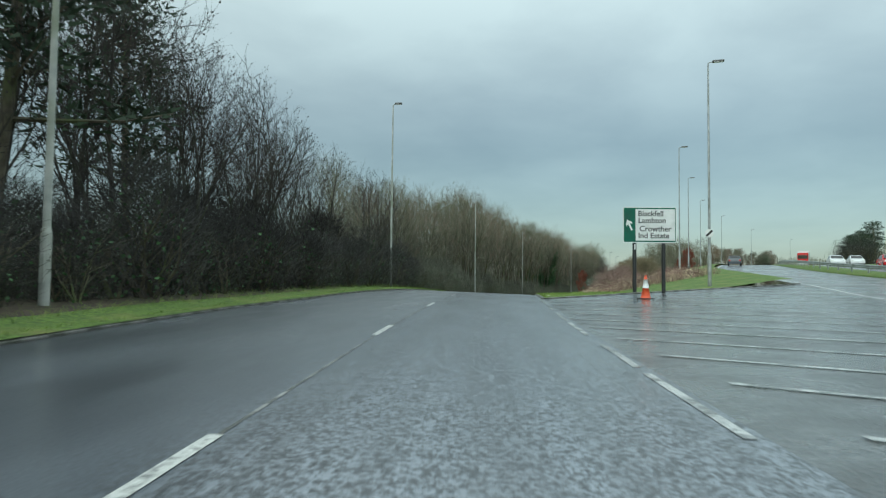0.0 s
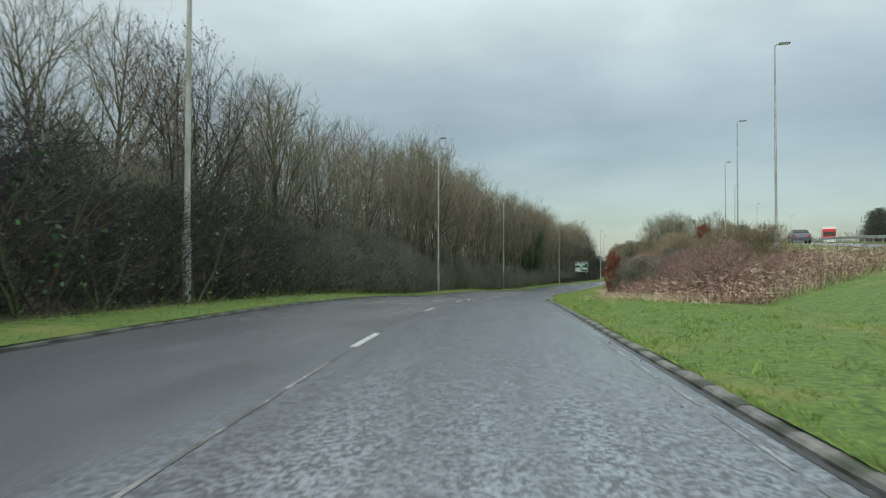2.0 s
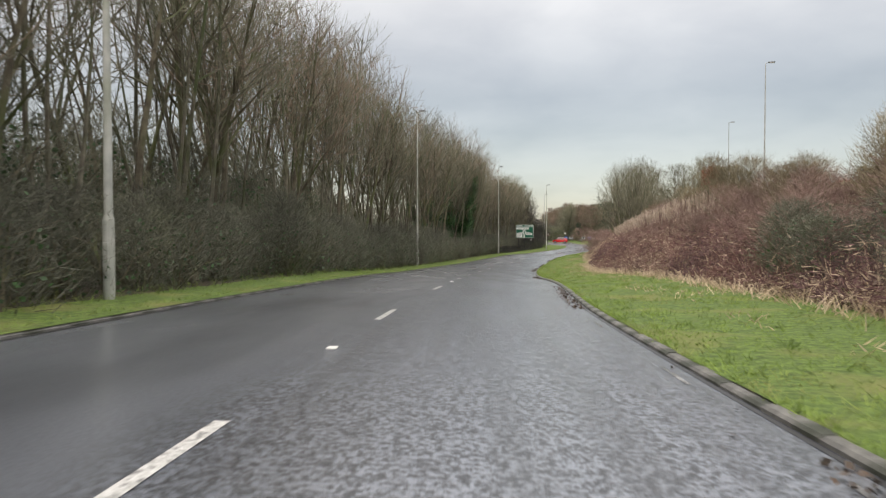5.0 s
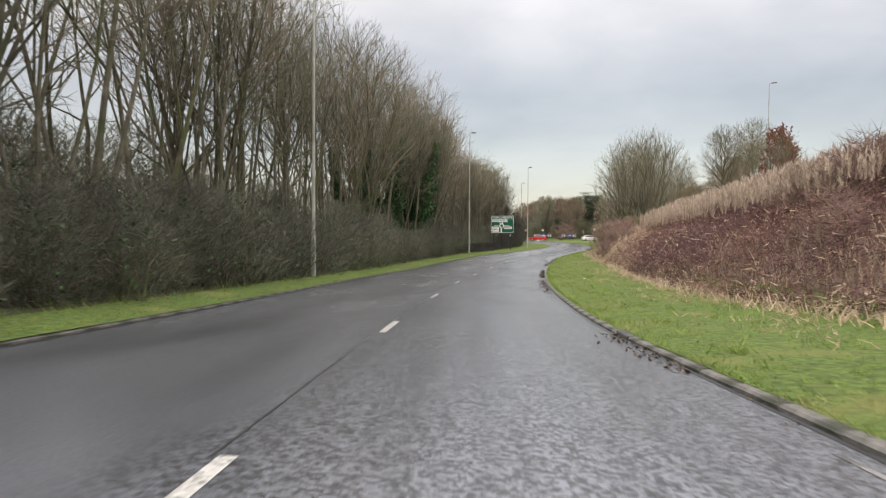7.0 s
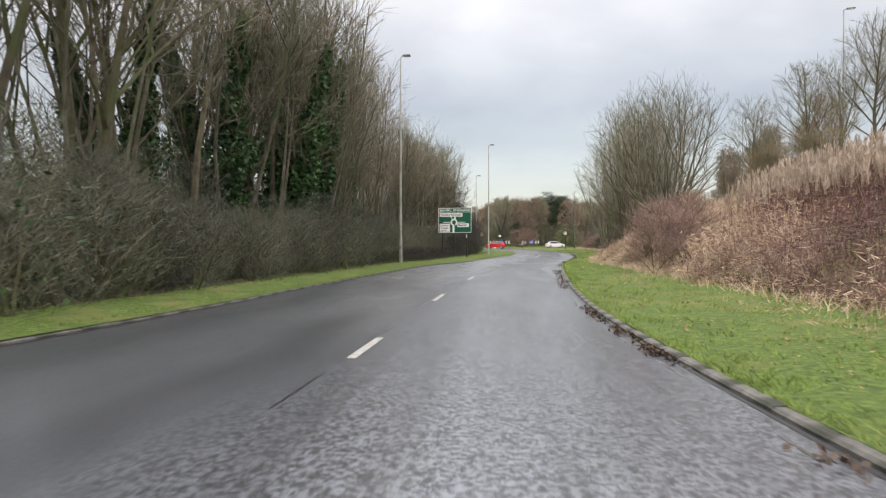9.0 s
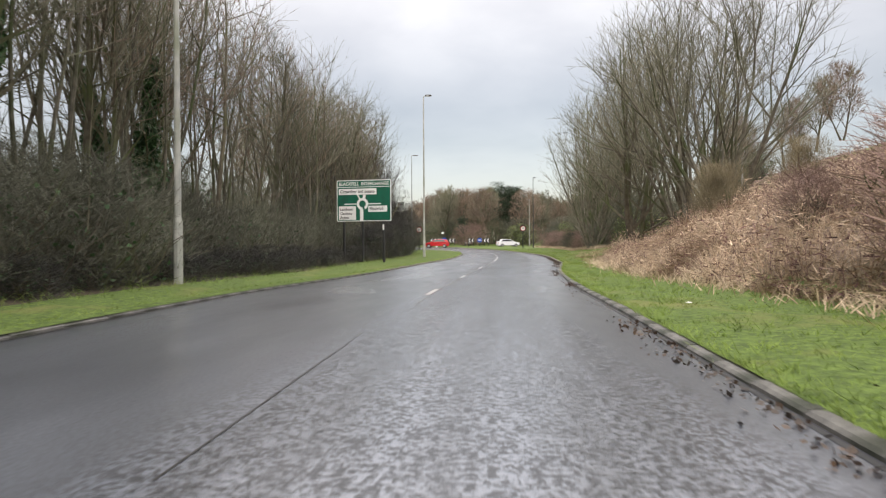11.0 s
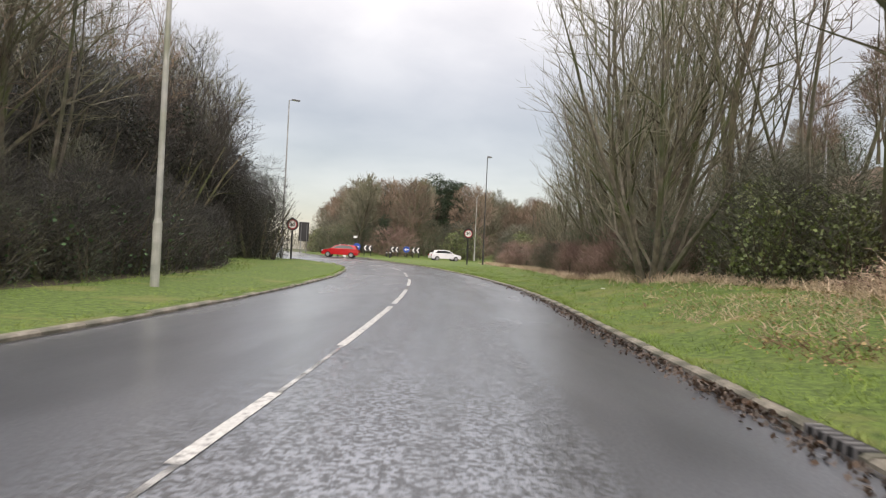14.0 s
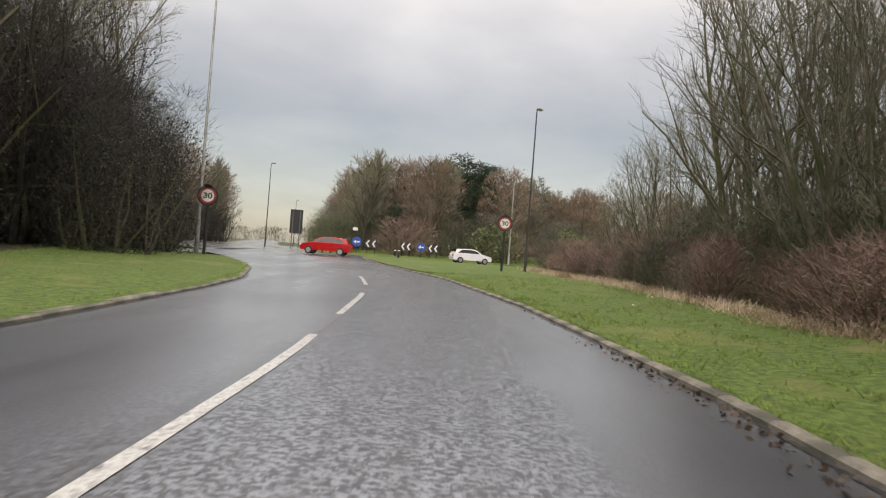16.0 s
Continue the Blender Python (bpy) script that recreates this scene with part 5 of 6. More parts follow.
while s < 194:
    for w in (0.7, 2.2):
        shaded_scrubs[n % 2].put(on_left(s, float(left_kerb(s)) - 2.4 * broad(s) - w - rng.uniform(0, 0.6), 0.25), rng.uniform(0.22, 0.42), rng.uniform(0, 6.28), 1.9, UNDER)
        n += 1
    s += rng.uniform(1.3, 2.0)
s = 190.0
while s < 217:
    shaded_scrubs[n % 2].put(on_left(s, float(left_kerb(s)) - 2.4 * broad(s) - rng.uniform(0.9, 1.6)), rng.uniform(0.7, 1.1), rng.uniform(0, 6.28), 1.1, UNDER)
    s += rng.uniform(1.6, 2.2)
    n += 1
for x, y, k in ((43.5, 203, 0.8), (45.5, 207.5, 1.1), (47.0, 212, 1.3), (48.8, 217, 1.3), (50.8, 222, 1.3), (53.0, 227, 1.25), (55.4, 232, 1.15), (57.2, 237.5, 1.0), (43, 216, 1.25), (46, 224, 1.3), (49, 232, 1.25), (51.5, 240, 1.1), (45.2, 210.5, 1.3), (47.5, 219.5, 1.4), (51.5, 229.5, 1.35), (53.8, 236, 1.2), (42.5, 206, 1.1), (57.0, 230.4, 1.0), (55.0, 225.8, 1.05), (56.4, 222.6, 0.72), (57.6, 226.8, 0.85)):
    darks[n % 2].put(Vector((x, y, -3.5)), k, rng.uniform(0, 6.28), 0.95, "thorn bushes by the verge")
    n += 1
for x, y, k in ((50, 227, 1.6), (53.5, 235, 1.5), (47, 219, 1.7), (44.5, 211, 1.6), (41, 222, 1.8), (39, 213, 1.7), (45, 231, 1.8), (49, 240, 1.6), (55.5, 239, 1.7), (52.5, 231.5, 1.8), (37, 228, 1.8)):
    trees[n % 5].put(Vector((x, y, -3.7)), k, rng.uniform(0, 6.28), 1.0, LEFT)
    n += 1

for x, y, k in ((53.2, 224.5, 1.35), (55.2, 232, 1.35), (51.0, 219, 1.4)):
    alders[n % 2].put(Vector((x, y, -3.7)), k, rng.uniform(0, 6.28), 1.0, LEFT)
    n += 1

# trees and bushes of the bank and the right-hand verge
for s, w, k, i in ((177, 9.6, 1.3, 0), (181.5, 8.6, 1.4, 0), (187, 10, 1.6, 1), (189.6, 5.9, 1.5, 1),
                    (205.2, 4.4, 1.35, 0), (211, 6.6, 1.5, 1), (213, 8.4, 1.75, 1), (220, 9.6, 1.4, 0), (226, 10.8, 1.35, 1)):
    copse[i].put(island_point(s, w) - Vector((0, 0, 0.1)), k, rng.uniform(0, 6.28), 1.12 if s < 183 else 0.9, "trees of the right-hand verge")
for s, w, k, i in ((203.8, 7.4, 1.75, 1), (200.5, 9.5, 1.7, 2), (206.5, 10.5, 1.7, 0), (196.5, 9.6, 1.6, 1)):
    poles[i].put(island_point(s, w) - Vector((0, 0, 0.1)), k, rng.uniform(0, 6.28), 1.0, "trees of the right-hand verge")
for s, d, k in ((232, 13, 1.3), (238, 13, 1.2), (244, 12.5, 1.05), (250, 12, 0.95), (256, 12, 0.8), (261, 13, 0.75), (231, 17, 1.6), (236, 17.5, 1.5), (227, 13.5, 1.5)):
    copse[n % 2].put(rp(s, d, 0.0), k, rng.uniform(0, 6.28), 0.88, "trees of the right-hand verge")
    n += 1
for k in range(60):
    s = 206 + k * 0.95
    d = float(np.interp(s, [199, 206, 212, 222, 235, 245, 255, 262], [10.5, 7.9, 8.8, 9.3, 8.8, 7.0, 6.4, 7.5])) + rng.uniform(-0.3, 2.2)
    p = island_point(s, d - float(right_kerb(s)) - 0.12) if s < 235 else rp(s, d, 0.05)
    (reds[k % 2] if k % 3 else scrubs[k % 2]).put(p, rng.uniform(0.5, 1.0), rng.uniform(0, 6.28), rng.uniform(0.9, 1.25), "brown bushes along the grass")
for k in range(34):
    s = 197 + k * 1.05
    (scrubs[k % 3] if k % 4 else reds[k % 2]).put(island_point(s, 15 + 9 * rng.random()), rng.uniform(0.6, 1.3), rng.uniform(0, 6.28), 1.15, "scrub under the right-hand trees")
for k in range(16):
    talls[k % 2].put(island_point(226 + 3 * (k % 3), 18 + 1.7 * k), rng.uniform(0.7, 1.1), rng.uniform(0, 6.28), 1.3, "scrub under the right-hand trees")
for k in range(13):
    s = 216 + 2.7 * k
    d = float(np.interp(s, [199, 222, 250], [11, 12, 13])) + 2 * rng.random()
    p = island_point(s, d - float(right_kerb(s)) - 0.12) if s < 235 else rp(s, d, 0.05)
    talls[1].put(p, rng.uniform(0.55, 0.85), rng.uniform(0, 6.28), 1.1, "scrub under the right-hand trees")
for k in range(13):
    talls[k % 2].put(island_point(199 + 2.6 * k, 15 + 7 * rng.random()), rng.uniform(0.6, 1.0), rng.uniform(0, 6.28), 1.2, "scrub under the right-hand trees")
for s, w, k in ((207.5, 7.4, 0.6), (210.0, 7.2, 0.62), (213, 7.8, 0.66), (216.5, 8.8, 0.75), (220, 9.2, 0.72), (224, 9.6, 0.7)):
    talls[1].put(island_point(s, w), k, rng.uniform(0, 6.28), 1.15, "scrub under the right-hand trees")
for s, w, k in ((199.0, 7.4, 1.0), (201.5, 8.4, 1.25), (204.5, 9.4, 1.35), (197, 9.0, 0.95)):
    holly.put(island_point(s, w), k, rng.uniform(0, 6.28), 1.0, "holly bushes under the trees")
copper.put(island_point(69.8, 4.6) - Vector((0, 0, 0.05)), 0.3, 0.4, 0.85, "copper-leaved trees")
copper.put(Vector((53.0, 143.0, 1.5)), 0.62, 1.9, 1.0, "copper-leaved trees")
copper.put(Vector((49.0, 137.0, 1.4)), 0.4, 2.9, 1.0, "copper-leaved trees")
for x, y, z, k, i in ((50, 146, 1.0, 0.75, 0), (56, 150, 2.0, 0.8, 1), (45, 133, 0.6, 0.55, 3), (58, 158, 1.6, 0.85, 0), (52, 156, 0.0, 0.7, 1), (63, 160, 3.0, 0.9, 3), (38, 112, 1.0, 0.35, 3), (34, 104, 0.6, 0.3, 1), (30, 90, 0.5, 0.33, 3)):
    trees[i].put(Vector((x, y, z - 0.3)), k, rng.uniform(0, 6.28), 1.1, "trees on top of the bank")
for k in range(17):
    far_trees[k % 2].put(mp(136 + 6 * k, -3.5 - 4 * rng.random(), -0.2), rng.uniform(0.45, 0.75), rng.uniform(0, 6.28), 1.1, "trees on top of the bank")
for k in range(29):
    s = 47 + 2.5 * k
    reds[k % 2].put(island_point(s, float(bank_start(s)) + rng.uniform(1.5, 4.5)) - Vector((0, 0, 0.1)), rng.uniform(0.45, 0.75), rng.uniform(0, 6.28), 1.1, "brown bushes on the bank")
for k in range(11):
    scrubs[k % 3].put(island_point(62 + 2.2 * k, 6.0 + 3.0 * rng.random()) - Vector((0, 0, 0.1)), rng.uniform(0.6, 0.95), rng.uniform(0, 6.28), 1.2, "brown bushes on the bank")
for k in range(24):
    s = 52 + 2.7 * k
    (willow if k % 3 == 0 else reds[k % 2]).put(island_point(s, float(bank_start(s)) + rng.uniform(4.5, 7.0)) - Vector((0, 0, 0.1)), rng.uniform(0.45, 0.7) if s < 66 else rng.uniform(0.6, 0.95), rng.uniform(0, 6.28), 1.1, "brown bushes on the bank")
for s, w, k in ((151, 5.2, 0.75), (153.5, 6.4, 1.0), (156, 5.6, 1.0), (158.5, 6.8, 0.8), (161.5, 6.4, 0.6), (164, 7.4, 0.5)):
    reds[n % 2].put(island_point(s, w) - Vector((0, 0, 0.1)), k, rng.uniform(0, 6.28), 1.15, "brown bushes on the bank")
    n += 1
for s, w, k in ((174, 8.0, 0.6), (170, 11, 0.5), (158, 14, 0.7), (153, 15, 0.7)):
    willow.put(island_point(s, w), k, rng.uniform(0, 6.28), 1.0, "willow bushes on the bank")

# woodland on the roundabout and beyond it
ISLE = "trees on the roundabout"
for k in range(84):
    x, y, _ = HUB[rng.randrange(len(HUB))]
    q = 0.86 * math.sqrt(rng.random())
    p = Vector((HUB_MID[0] + (x - HUB_MID[0]) * q, HUB_MID[1] + (y - HUB_MID[1]) * q, -2.7 + 0.9 * (1 - q)))
    far_trees[0 if k % 2 else 1].put(p, rng.uniform(0.98, 1.25), rng.uniform(0, 6.28), 1.15, ISLE)
for k in range(64):
    x, y, _ = HUB[(k * len(HUB)) // 64]
    q = 0.9 - 0.16 * (k % 3) / 2 - 0.03 * rng.random()
    p = Vector((HUB_MID[0] + (x - HUB_MID[0]) * q, HUB_MID[1] + (y - HUB_MID[1]) * q, -3.0 + 0.5 * (0.9 - q) / 0.16))
    (talls[0], holly, reds[k % 2], talls[1])[k % 4].put(p, rng.uniform(0.75, 1.0) if k % 4 in (0, 3) else rng.uniform(1.2, 1.8), rng.uniform(0, 6.28), 1.35, "bushes on the roundabout")
for x, y, k in ((91, 271, 1.15), (94.5, 273, 1.25), (97.5, 271.5, 1.2), (101, 276, 1.2), (88, 278, 1.15)):
    pines[n % 2].put(Vector((x, y, -2.5)), k, rng.uniform(0, 6.28), 1.3, ISLE)
    n += 1
for x, y, k in ((59, 276, 0.6), (61.5, 283, 0.7), (64, 290, 0.8), (66, 298, 0.85), (68, 307, 0.8), (57, 288, 0.9)):
    darks[n % 2].put(Vector((x, y, -3.2)), k, rng.uniform(0, 6.28), 0.9, "thorn bushes by the verge")
    n += 1
pines[0].put(Vector((82.6, 265.8, -3.1)), 0.58, 0.3, 1.1, ISLE)
for x, y, k in ((61.5, 287, 1.3), (65, 294, 1.25), (67, 303, 1.2), (69.5, 314, 1.1)):
    far_trees[n % 2].put(Vector((x, y, -3.3)), k, rng.uniform(0, 6.28), 1.0, "trees beyond the roundabout")
    n += 1
for k in range(16):
    p = Vector((118 + 5.5 * k + rng.uniform(-2, 2), 262 + 4.5 * k * (k % 2) + rng.uniform(-3, 3), -3.2))
    far_trees[k % 2].put(p, rng.uniform(0.95, 1.25), rng.uniform(0, 6.28), 1.1, "trees beyond the roundabout")
for x, y, k in ((63, 292, 1.05), (66, 300, 1.0), (60, 300, 1.15), (64, 312, 1.0), (56, 290, 1.1), (52, 300, 1.1), (48, 280, 1.1), (68, 325, 0.9)):
    far_trees[n % 2].put(Vector((x, y, -3.3)), k, rng.uniform(0, 6.28), 1.0, "trees beyond the roundabout")
    n += 1
for k in range(16):
    p = mp(112 + 5.5 * k, 23.5 + rng.uniform(0, 6), 0.2)
    (pines[k % 2] if k % 2 else darks[k % 2]).put(p, rng.uniform(0.75, 0.95) if k % 2 else rng.uniform(0.6, 0.8), rng.uniform(0, 6.28), 1.3, "evergreens beyond the main road")

# distant woods along the horizon
woods = Buffer()
rw = random.Random(99)
for k in range(420):
    a = radians(rw.uniform(-20, 200))
    q = rw.uniform(330, 620)
    c = Vector((60 + q * math.cos(a), 160 + q * math.sin(a), -4.0))
    hgt = rw.uniform(7, 13)
    for _ in range(150):
        p = c + Vector((rw.gauss(0, 3.2), rw.gauss(0, 3.2), hgt * rw.random() ** 0.8))
        woods.spike(p, Vector((rw.gauss(0, 0.4), rw.gauss(0, 0.4), 1)).normalized(), rw.uniform(1.2, 3.0), 0.3, rw)
for k in range(150):
    s = rw.uniform(280, 410) if k % 2 else rw.uniform(150, 400)
    c = mp(s, -6 - 14 * rw.random() if k % 2 else 27 + 20 * rw.random(), 0.0)
    base, top = (-4.0, c.z + rw.uniform(4, 7.5)) if k % 2 else (c.z, c.z + rw.uniform(4, 8))
    for _ in range(100):
        p = Vector((c.x + rw.gauss(0, 2.2), c.y + rw.gauss(0, 2.2), base + (top - base) * rw.random() ** 0.7))
        woods.spike(p, Vector((rw.gauss(0, 0.4), rw.gauss(0, 0.4), 1)).normalized(), rw.uniform(0.8, 2.2), 0.18, rw)
for k in range(110):
    a, q = radians(rw.uniform(46, 68)), rw.uniform(430, 620)
    c = Vector((q * math.cos(a), q * math.sin(a), -4.0))
    hgt = rw.uniform(15, 24)
    for _ in range(150):
        p = c + Vector((rw.gauss(0, 4), rw.gauss(0, 4), hgt * rw.random() ** 0.7))
        woods.spike(p, Vector((rw.gauss(0, 0.4), rw.gauss(0, 0.4), 1)).normalized(), rw.uniform(1.2, 3.0), 0.35, rw)
far = from_mesh("distant_woods", woods.mesh("distant_woods"), TWIG)
tagged(far, "hazy brown woods along the horizon", "woods", kind="stuff")

# ---- the dead growth of the bank ----
stalks, fronds, straw, plumes = Buffer(), Buffer(), Buffer(), Buffer()
rb = random.Random(17)
for _ in range(84000):
    s = rb.uniform(44, 204)
    st = float(bank_start(s))
    w = st - 0.4 + 11.5 * rb.random() ** 1.9
    p = island_point(s, w)
    hgt = rb.uniform(0.5, 1.25) * smooth01((w - st + 0.9) / 1.6) + 0.12
    if s < 75:
        hgt *= 0.75
    if s > 150:
        hgt *= 0.55 + 1.1 * abs(noise.noise((s * 0.35, w * 0.5, 6.0)))
    pale = float(np.interp(s, [44, 60, 80, 138, 152], [0.4, 0.2, 0.07, 0.1, 0.7]))
    if noise.noise((s * 0.12, w * 0.25, 2.0)) > 0.15:
        pale += 0.14
    d = Vector((rb.gauss(0, 0.32), rb.gauss(0, 0.32), 1)).normalized()
    if rb.random() < 0.5 or w < st + 2.5:
        (straw if rb.random() < pale else stalks).ribbon(p, d, hgt, 0.014, rb, rb.uniform(0, 0.35))
    else:
        (straw if rb.random() < pale else stalks).spike(p, d, hgt, 0.024, rb)
    if rb.random() < 0.6:
        for _k in range(2):
            q = p + d * hgt * rb.uniform(0.3, 1.0)
            (straw if rb.random() < pale else fronds).spike(q, Vector((rb.gauss(0, 1), rb.gauss(0, 1), rb.gauss(0.1, 0.5))).normalized(), rb.uniform(0.12, 0.34), 0.03, rb)
for _ in range(15000):
    s = rb.uniform(156, 200)
    st = float(bank_start(s))
    w = st + 9 * rb.random() ** 1.3
    if noise.noise((s * 0.3, w * 0.5, 12.0)) > -0.12:
        straw.ribbon(island_point(s, w), Vector((rb.gauss(0, 0.45), rb.gauss(0, 0.45), 0.9)).normalized(), rb.uniform(0.4, 1.1), 0.02, rb, rb.uniform(0.05, 0.45))
for _ in range(9000):
    s = rb.uniform(52, 160)
    w = float(bank_start(s)) * (0.35 + 0.65 * rb.random() ** 0.6)
    if noise.noise((s * 0.25, w * 0.6, 21.0)) > 0.05:
        straw.spike(island_point(s, w), Vector((rb.gauss(0, 0.8), rb.gauss(0, 0.8), 0.6)).normalized(), rb.uniform(0.08, 0.22), 0.02, rb)
for _ in range(9000):
    s = rb.gauss(191, 5)
    w = rb.uniform(1.6, 9.0)
    if noise.noise((s * 0.3, w * 0.45, 51.0)) > -0.15:
        straw.spike(island_point(s, w), Vector((rb.gauss(0, 0.9), rb.gauss(0, 0.9), 0.6)).normalized(), rb.uniform(0.08, 0.25), 0.02, rb)
for _ in range(11000):
    s = rb.uniform(46, 206)
    p = island_point(s, float(bank_start(s)) + rb.gauss(-0.35, 0.45))
    straw.ribbon(p, Vector((rb.gauss(0, 0.5), rb.gauss(0, 0.5), 0.8)).normalized(), rb.uniform(0.25, 0.7), 0.022, rb, rb.uniform(0.1, 0.5))
for _ in range(2600):
    s = rb.uniform(100, 152)
    w = float(bank_start(s)) + 3.0 + 5.0 * rb.random()
    p = island_point(s, w)
    d = Vector((rb.gauss(0, 0.07), rb.gauss(0, 0.07), 1)).normalized()
    hgt = rb.uniform(1.25, 2.0)
    stalks.ribbon(p, d, hgt, 0.025, rb)
    for k in range(18):
        q = p + d * hgt * rb.uniform(0.66, 1.0)
        plumes.spike(q, (d + Vector((rb.gauss(0, 0.25), rb.gauss(0, 0.25), 0))).normalized(), rb.uniform(0.12, 0.28), 0.05, rb)
for _ in range(9000):
    s = rb.uniform(196, 256)
    d = float(np.interp(s, [199, 206, 212, 222, 235, 245, 255, 262], [10.5, 7.9, 8.8, 9.3, 8.8, 7.0, 6.4, 7.5])) + rb.gauss(-0.9, 0.5)
    p = island_point(s, d - float(right_kerb(s)) - 0.12) if s < 235 else rp(s, d, 0.12)
    straw.ribbon(p, Vector((rb.gauss(0, 0.5), rb.gauss(0, 0.5), 0.8)).normalized(), rb.uniform(0.2, 0.6), 0.02, rb, rb.uniform(0.1, 0.5))
for name, buf, mat, label in (("dead_stalks", stalks, BRACKEN, "tangle of dead reddish-brown stalks on the bank"), ("bracken", fronds, BRACKEN, "withered brown bracken on the bank"),
                              ("dead_grass", straw, STRAW, "pale dead grass at the foot of the bank"), ("seed_heads", plumes, PLUME, "pale fluffy seed heads above the bank")):
    tagged(from_mesh(name, buf.mesh(name), mat), label, "dead plants", kind="stuff")
litter_sheet = sweep("ground_bank", [[island_point(s, float(bank_start(s)) - 0.1 + float(np.interp(s, [52, 100, 190, 236], [12, 16, 24, 40])) * q) + Vector((0, 0, 0.09 if 0 < q < 1 else -0.08)) for q in span(0, 1, 36)] for s in span(52, 236, 185)], material(
    "bank_litter", (0.11, 0.076, 0.06), (0.29, 0.21, 0.16), 7, 0.95, 0, 1.0, 22, (0.12, 0.10, 0.05), 0.3, 0.4))
tagged(litter_sheet, "brown litter of dead plants on the bank", "ground", kind="structure")

# ---- grass blades, fallen leaves ----
blades = Buffer()
rg = random.Random(5)


def blade(p, hgt, width):
    a = rg.uniform(0, 6.28)
    u = Vector((math.cos(a), math.sin(a), 0)) * width / 2
    t = p + Vector((rg.gauss(0, 0.9) * hgt, rg.gauss(0, 0.9) * hgt, hgt))
    i = len(blades.v)
    blades.v += [tuple(p - u), tuple(p + u), tuple(t)]
    blades.f.append((i, i + 1, i + 2))


for _ in range(34000):
    s = rg.uniform(2, 234)
    q = 0.1 + 2.3 * rg.random()
    tall = 0.04 + 0.05 * abs(noise.noise((s * 0.8, q * 2, 4))) + (0.14 if q > 1.8 else 0)
    blade(rp(s, float(left_kerb(s)) - q * broad(s), left_land(s, q) - 0.01), tall * rg.uniform(0.6, 1.4), 0.009)
for _ in range(17000):
    s = rg.uniform(29, 236)
    w = 0.1 + 7.0 * rg.random() ** 1.3
    if 60 < s < 200 and w > bank_start(s) + 0.5:
        continue
    clump = noise.noise((s * 0.9, w * 1.6, 9))
    size = 0.045 + 0.16 * max(clump, 0.0) + 0.03 * rg.random()
    foot = island_point(s, w) - Vector((0, 0, 0.012))
    for _k in range(9):
        blade(foot + Vector((rg.gauss(0, 0.07), rg.gauss(0, 0.07), 0)), size * rg.uniform(0.5, 1.4), 0.012)
for _ in range(14000):
    s = rg.uniform(29, 236)
    blade(island_point(s, 0.10 * rg.random()) + Vector((0, 0, 0.0)), rg.uniform(0.04, 0.12), 0.01)
for _ in range(9000):
    s = rg.uniform(4, 232)
    blade(rp(s, float(left_kerb(s)) - 0.1 - 0.12 * rg.random(), 0.1), rg.uniform(0.03, 0.1), 0.01)
tagged(from_mesh("grass", blades.mesh("grass"), BLADE), "short wet green grass of the verges", "grass", kind="stuff")

leaves, dry_leaves = Buffer(), Buffer()
for _ in range(1800):
    s = rg.gauss(196, 4.5)
    leaves.leaf(rp(s, float(right_kerb(s)) - 0.05 - abs(rg.gauss(0, 0.17)), 0.008 + 0.03 * rg.random()), rg.uniform(0.03, 0.075), rg, 1.5)
for _ in range(5200):
    s = rg.uniform(70, 216)
    if noise.noise((s * 0.22, 0.5, 8.0)) < -0.05:
        continue
    w = -0.06 - abs(rg.gauss(0, 0.16))
    leaves.leaf(rp(s, float(right_kerb(s)) + w, 0.008 + 0.03 * rg.random()), rg.uniform(0.03, 0.08), rg, 1.5)
for s0, n0 in ((134.2, 260), (136.5, 160), (139.5, 120), (191.2, 220), (168.0, 90)):
    for _ in range(n0):
        s = s0 + rg.gauss(0, 0.45)
        leaves.leaf(rp(s, float(right_kerb(s)) - 0.04 - abs(rg.gauss(0, 0.11)), 0.01 + 0.05 * rg.random()), rg.uniform(0.03, 0.08), rg, 0.8)
for _ in range(1300):
    s = rg.uniform(150, 250) if rg.random() < 0.8 else rg.uniform(30, 150)
    w = -abs(rg.gauss(0, 0.2)) if rg.random() < 0.8 else rg.uniform(0.2, 5)
    p = rp(s, float(right_kerb(s)) + w - 0.03, 0.012) if w < 0 else island_point(min(s, 235), w) + Vector((0, 0, 0.06))
    leaves.leaf(p, rg.uniform(0.025, 0.05), rg, 2.5)
for _ in range(6200):
    s = rg.gauss(191, 5.5)
    w = rg.uniform(1.2, 9.5)
    if noise.noise((s * 0.35, w * 0.5, 31.0)) > -0.1 and 178 < s < 206:
        dry_leaves.leaf(island_point(s, w) + Vector((0, 0, 0.05 + 0.05 * rg.random())), rg.uniform(0.03, 0.065), rg, 2.0)
for _ in range(2600):
    s = rg.uniform(112, 152)
    w = rg.uniform(0.6, 6.0)
    if noise.noise((s * 0.3, w * 0.7, 41.0)) > 0.0:
        dry_leaves.leaf(island_point(s, w) + Vector((0, 0, 0.05 + 0.05 * rg.random())), rg.uniform(0.03, 0.065), rg, 2.0)
tagged(from_mesh("dry_leaves", dry_leaves.mesh("dry_leaves"), DRY_LEAF), "pale brown dry leaves strewn over the grass slope", "leaves", kind="stuff")
tagged(from_mesh("fallen_leaves", leaves.mesh("fallen_leaves"), LEAF), "wet brown leaves along the kerb and on the grass", "leaves", kind="stuff")

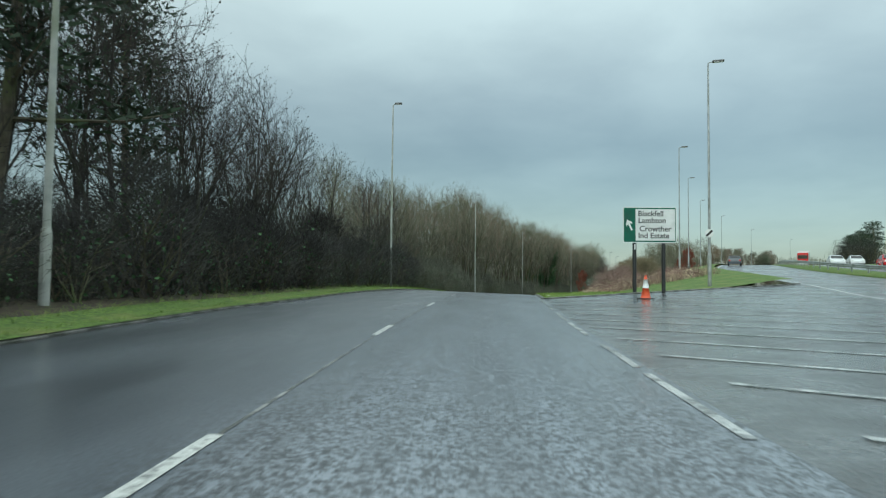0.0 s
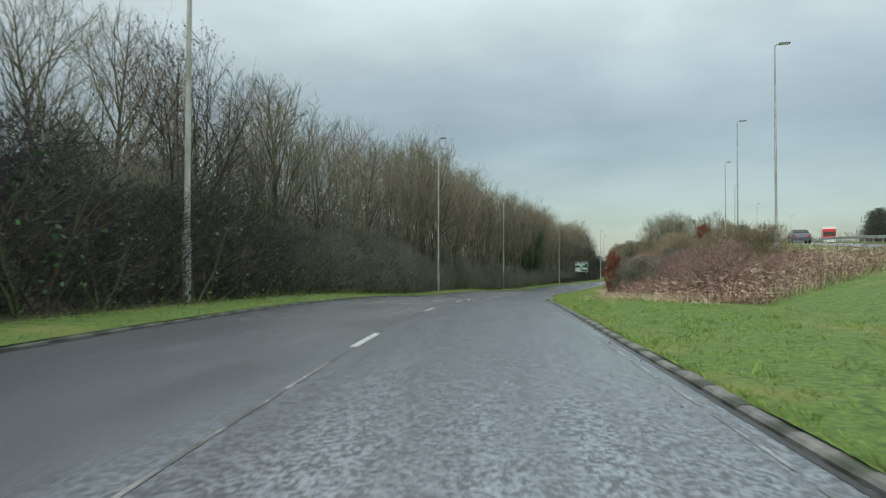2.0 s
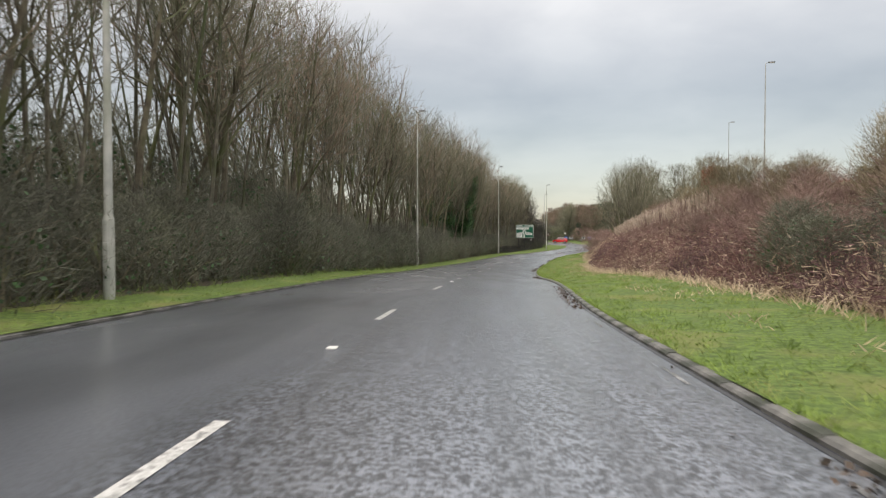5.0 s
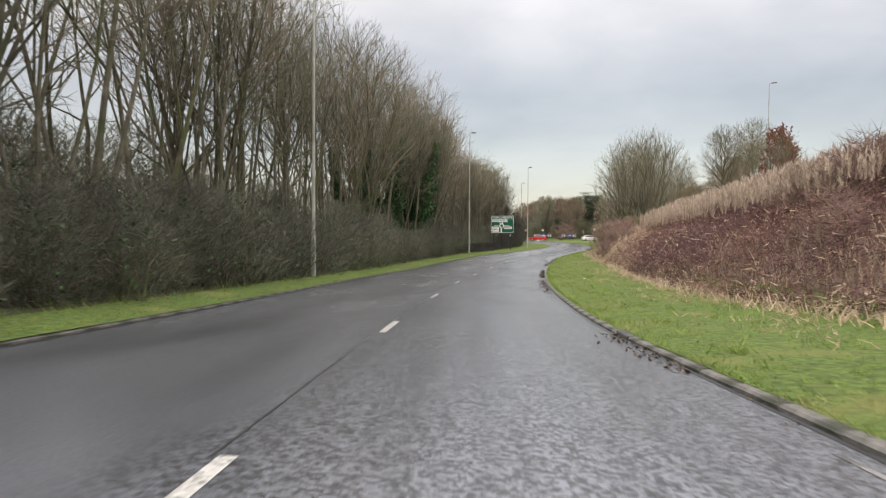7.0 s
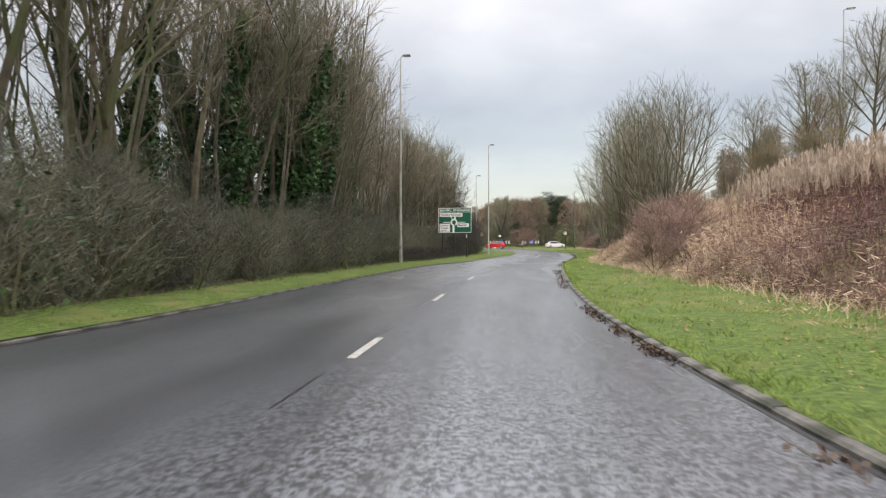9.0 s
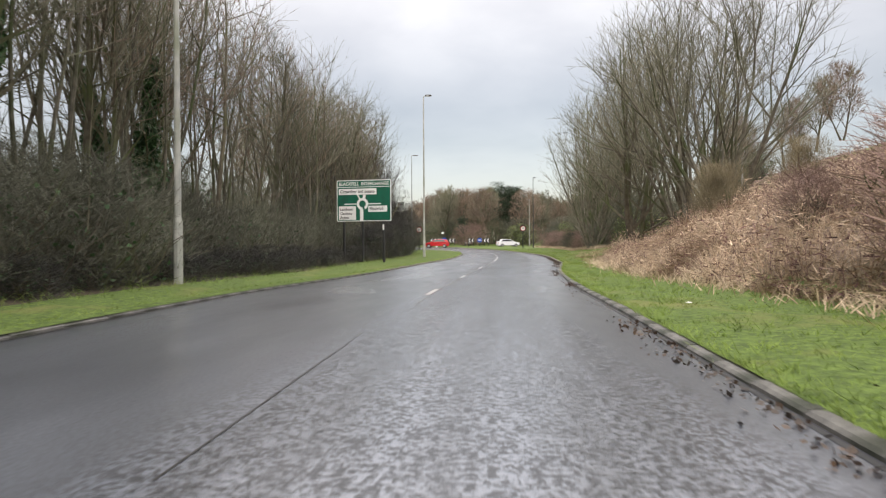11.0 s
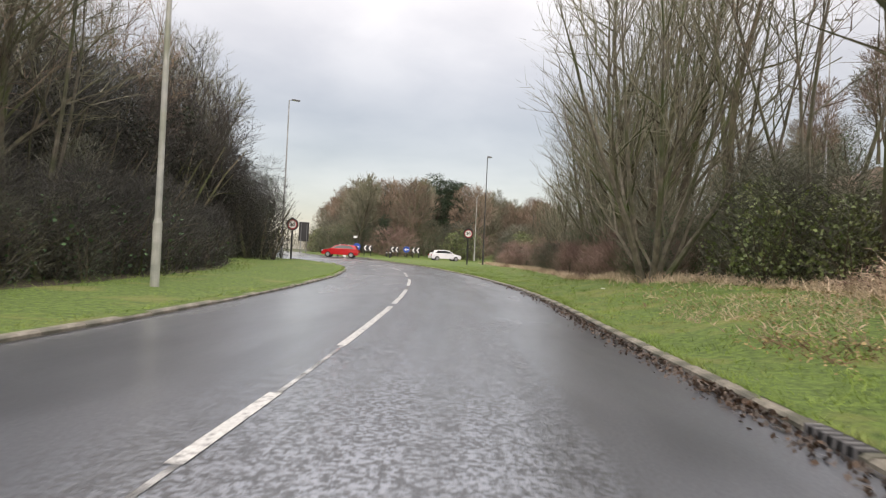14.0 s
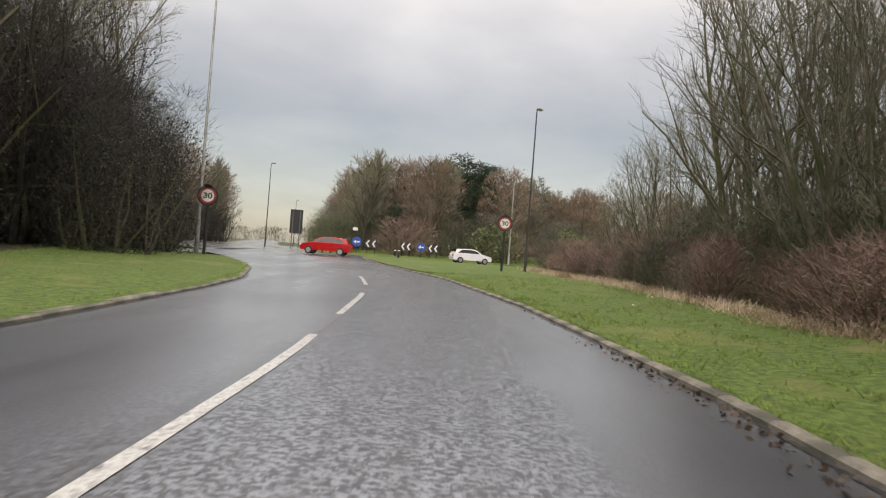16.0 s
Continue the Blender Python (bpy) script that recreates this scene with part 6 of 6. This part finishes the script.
# ---- litter and gullies ----
for s, w in ((26.5, 3.5), (30, 0.3), (64, 2.2), (128, 2.0), (176, -0.25), (184.1, -0.14), (184, 1.5), (222, 3.2), (205, 2.2), (160, 1.2)):
    t = thing("litter", Matrix.Translation(rp(s, float(right_kerb(s)) + w, 0.01) if w < 0 or s < 28.4 else island_point(s, w) + Vector((0, 0, 0.05))) @ Matrix.Rotation(s, 4, "Z"), "scrap of crumpled white litter", "litter", "scraps of litter")
    bm = bmesh.new()
    bmesh.ops.create_icosphere(bm, subdivisions=1, radius=0.07)
    for v in bm.verts:
        v.co *= 1 + 0.5 * noise.noise(v.co * 30)
        v.co.z = abs(v.co.z) * 0.5
    part("scrap", bm, LITTER, t)
for s in (66.5, 107.4, 150.0, 168.0, 189.75):
    t = thing("kerb_inlet", turned(s, float(right_kerb(s)), 0.0), "black ribbed iron drain inlet set in the kerb", "drain", "kerb inlets")
    part("frame", box(bmesh.new(), (-0.016, -0.36, -0.05), (0.15, 0.36, 0.075), 0.008), BLACK, t)
    for k in range(6):
        part("bar", box(bmesh.new(), (-0.034, -0.34 + 0.128 * k, -0.02), (0.1, -0.3 + 0.128 * k, 0.088), 0.006), GREY, t)

# ---- kerb stones ----
KERB_LEN = 0.93


def kerb_mesh(name, sx, mat):
    bm = bmesh.new()
    o = [(0, -0.12), (0, 0.036), (0.03 * sx, 0.06), (0.145 * sx, 0.064), (0.145 * sx, -0.12)]
    a = [bm.verts.new((x, -KERB_LEN / 2 + 0.006, z)) for x, z in o]
    b = [bm.verts.new((x, KERB_LEN / 2 - 0.006, z)) for x, z in o]
    bm.faces.new(a)
    bm.faces.new(b[::-1])
    for k in range(5):
        bm.faces.new((a[k], b[k], b[(k + 1) % 5], a[(k + 1) % 5]))
    bmesh.ops.recalc_face_normals(bm, faces=bm.faces)
    me = bpy.data.meshes.new(name)
    bm.to_mesh(me)
    bm.free()
    me.materials.append(mat)
    return me


def kerb_run(name, fn, side, s0, s1, label, change, limit=300):
    root = thing(name, Matrix.Identity(4), label, "kerb", kind="structure")
    pale, dark = kerb_mesh("kerb_stone", side, KERB), kerb_mesh("kerb_stone", side, KERB_DARK)
    s, count = s0, 0
    while s < s1 and count < limit:
        p, q = fn(s), fn(s + KERB_LEN)
        d = q - p
        a = math.atan2(d.y, d.x)
        pitch = math.atan2(d.z, d.xy.length)
        o = new("kerb_stone", pale if s > change else dark)
        o.parent = root
        mid = (p + q) / 2
        o.matrix_world = Matrix.Translation(mid + Vector((0, 0, rng.uniform(-0.006, 0.006) - (0.0 if s > change else 0.008)))) @ Matrix.Rotation(a - math.pi / 2 + rng.uniform(-0.006, 0.006), 4, "Z") @ Matrix.Rotation(pitch, 4, "X") @ Matrix.Diagonal((1, d.length / KERB_LEN, 1, 1))
        s += KERB_LEN
        count += 1
    return root


kerb_run("kerb_left", lambda s: rp(s, float(left_kerb(s))), -1, -12, 238, "weathered grey concrete kerb along the slip road", 176)
kerb_run("kerb_right", lambda s: rp(s, float(right_kerb(s))), 1, 28.4, 258, "weathered grey concrete kerb along the grass", 174)
nose_a, nose_b = rp(28.4, 2.12), mp(0.3, -0.05)
nose_len = (nose_b - nose_a).length
kerb_run("kerb_nose", lambda s: nose_a.lerp(nose_b, s / nose_len), -1, 0, nose_len, "weathered grey concrete kerb across the nose", 900)
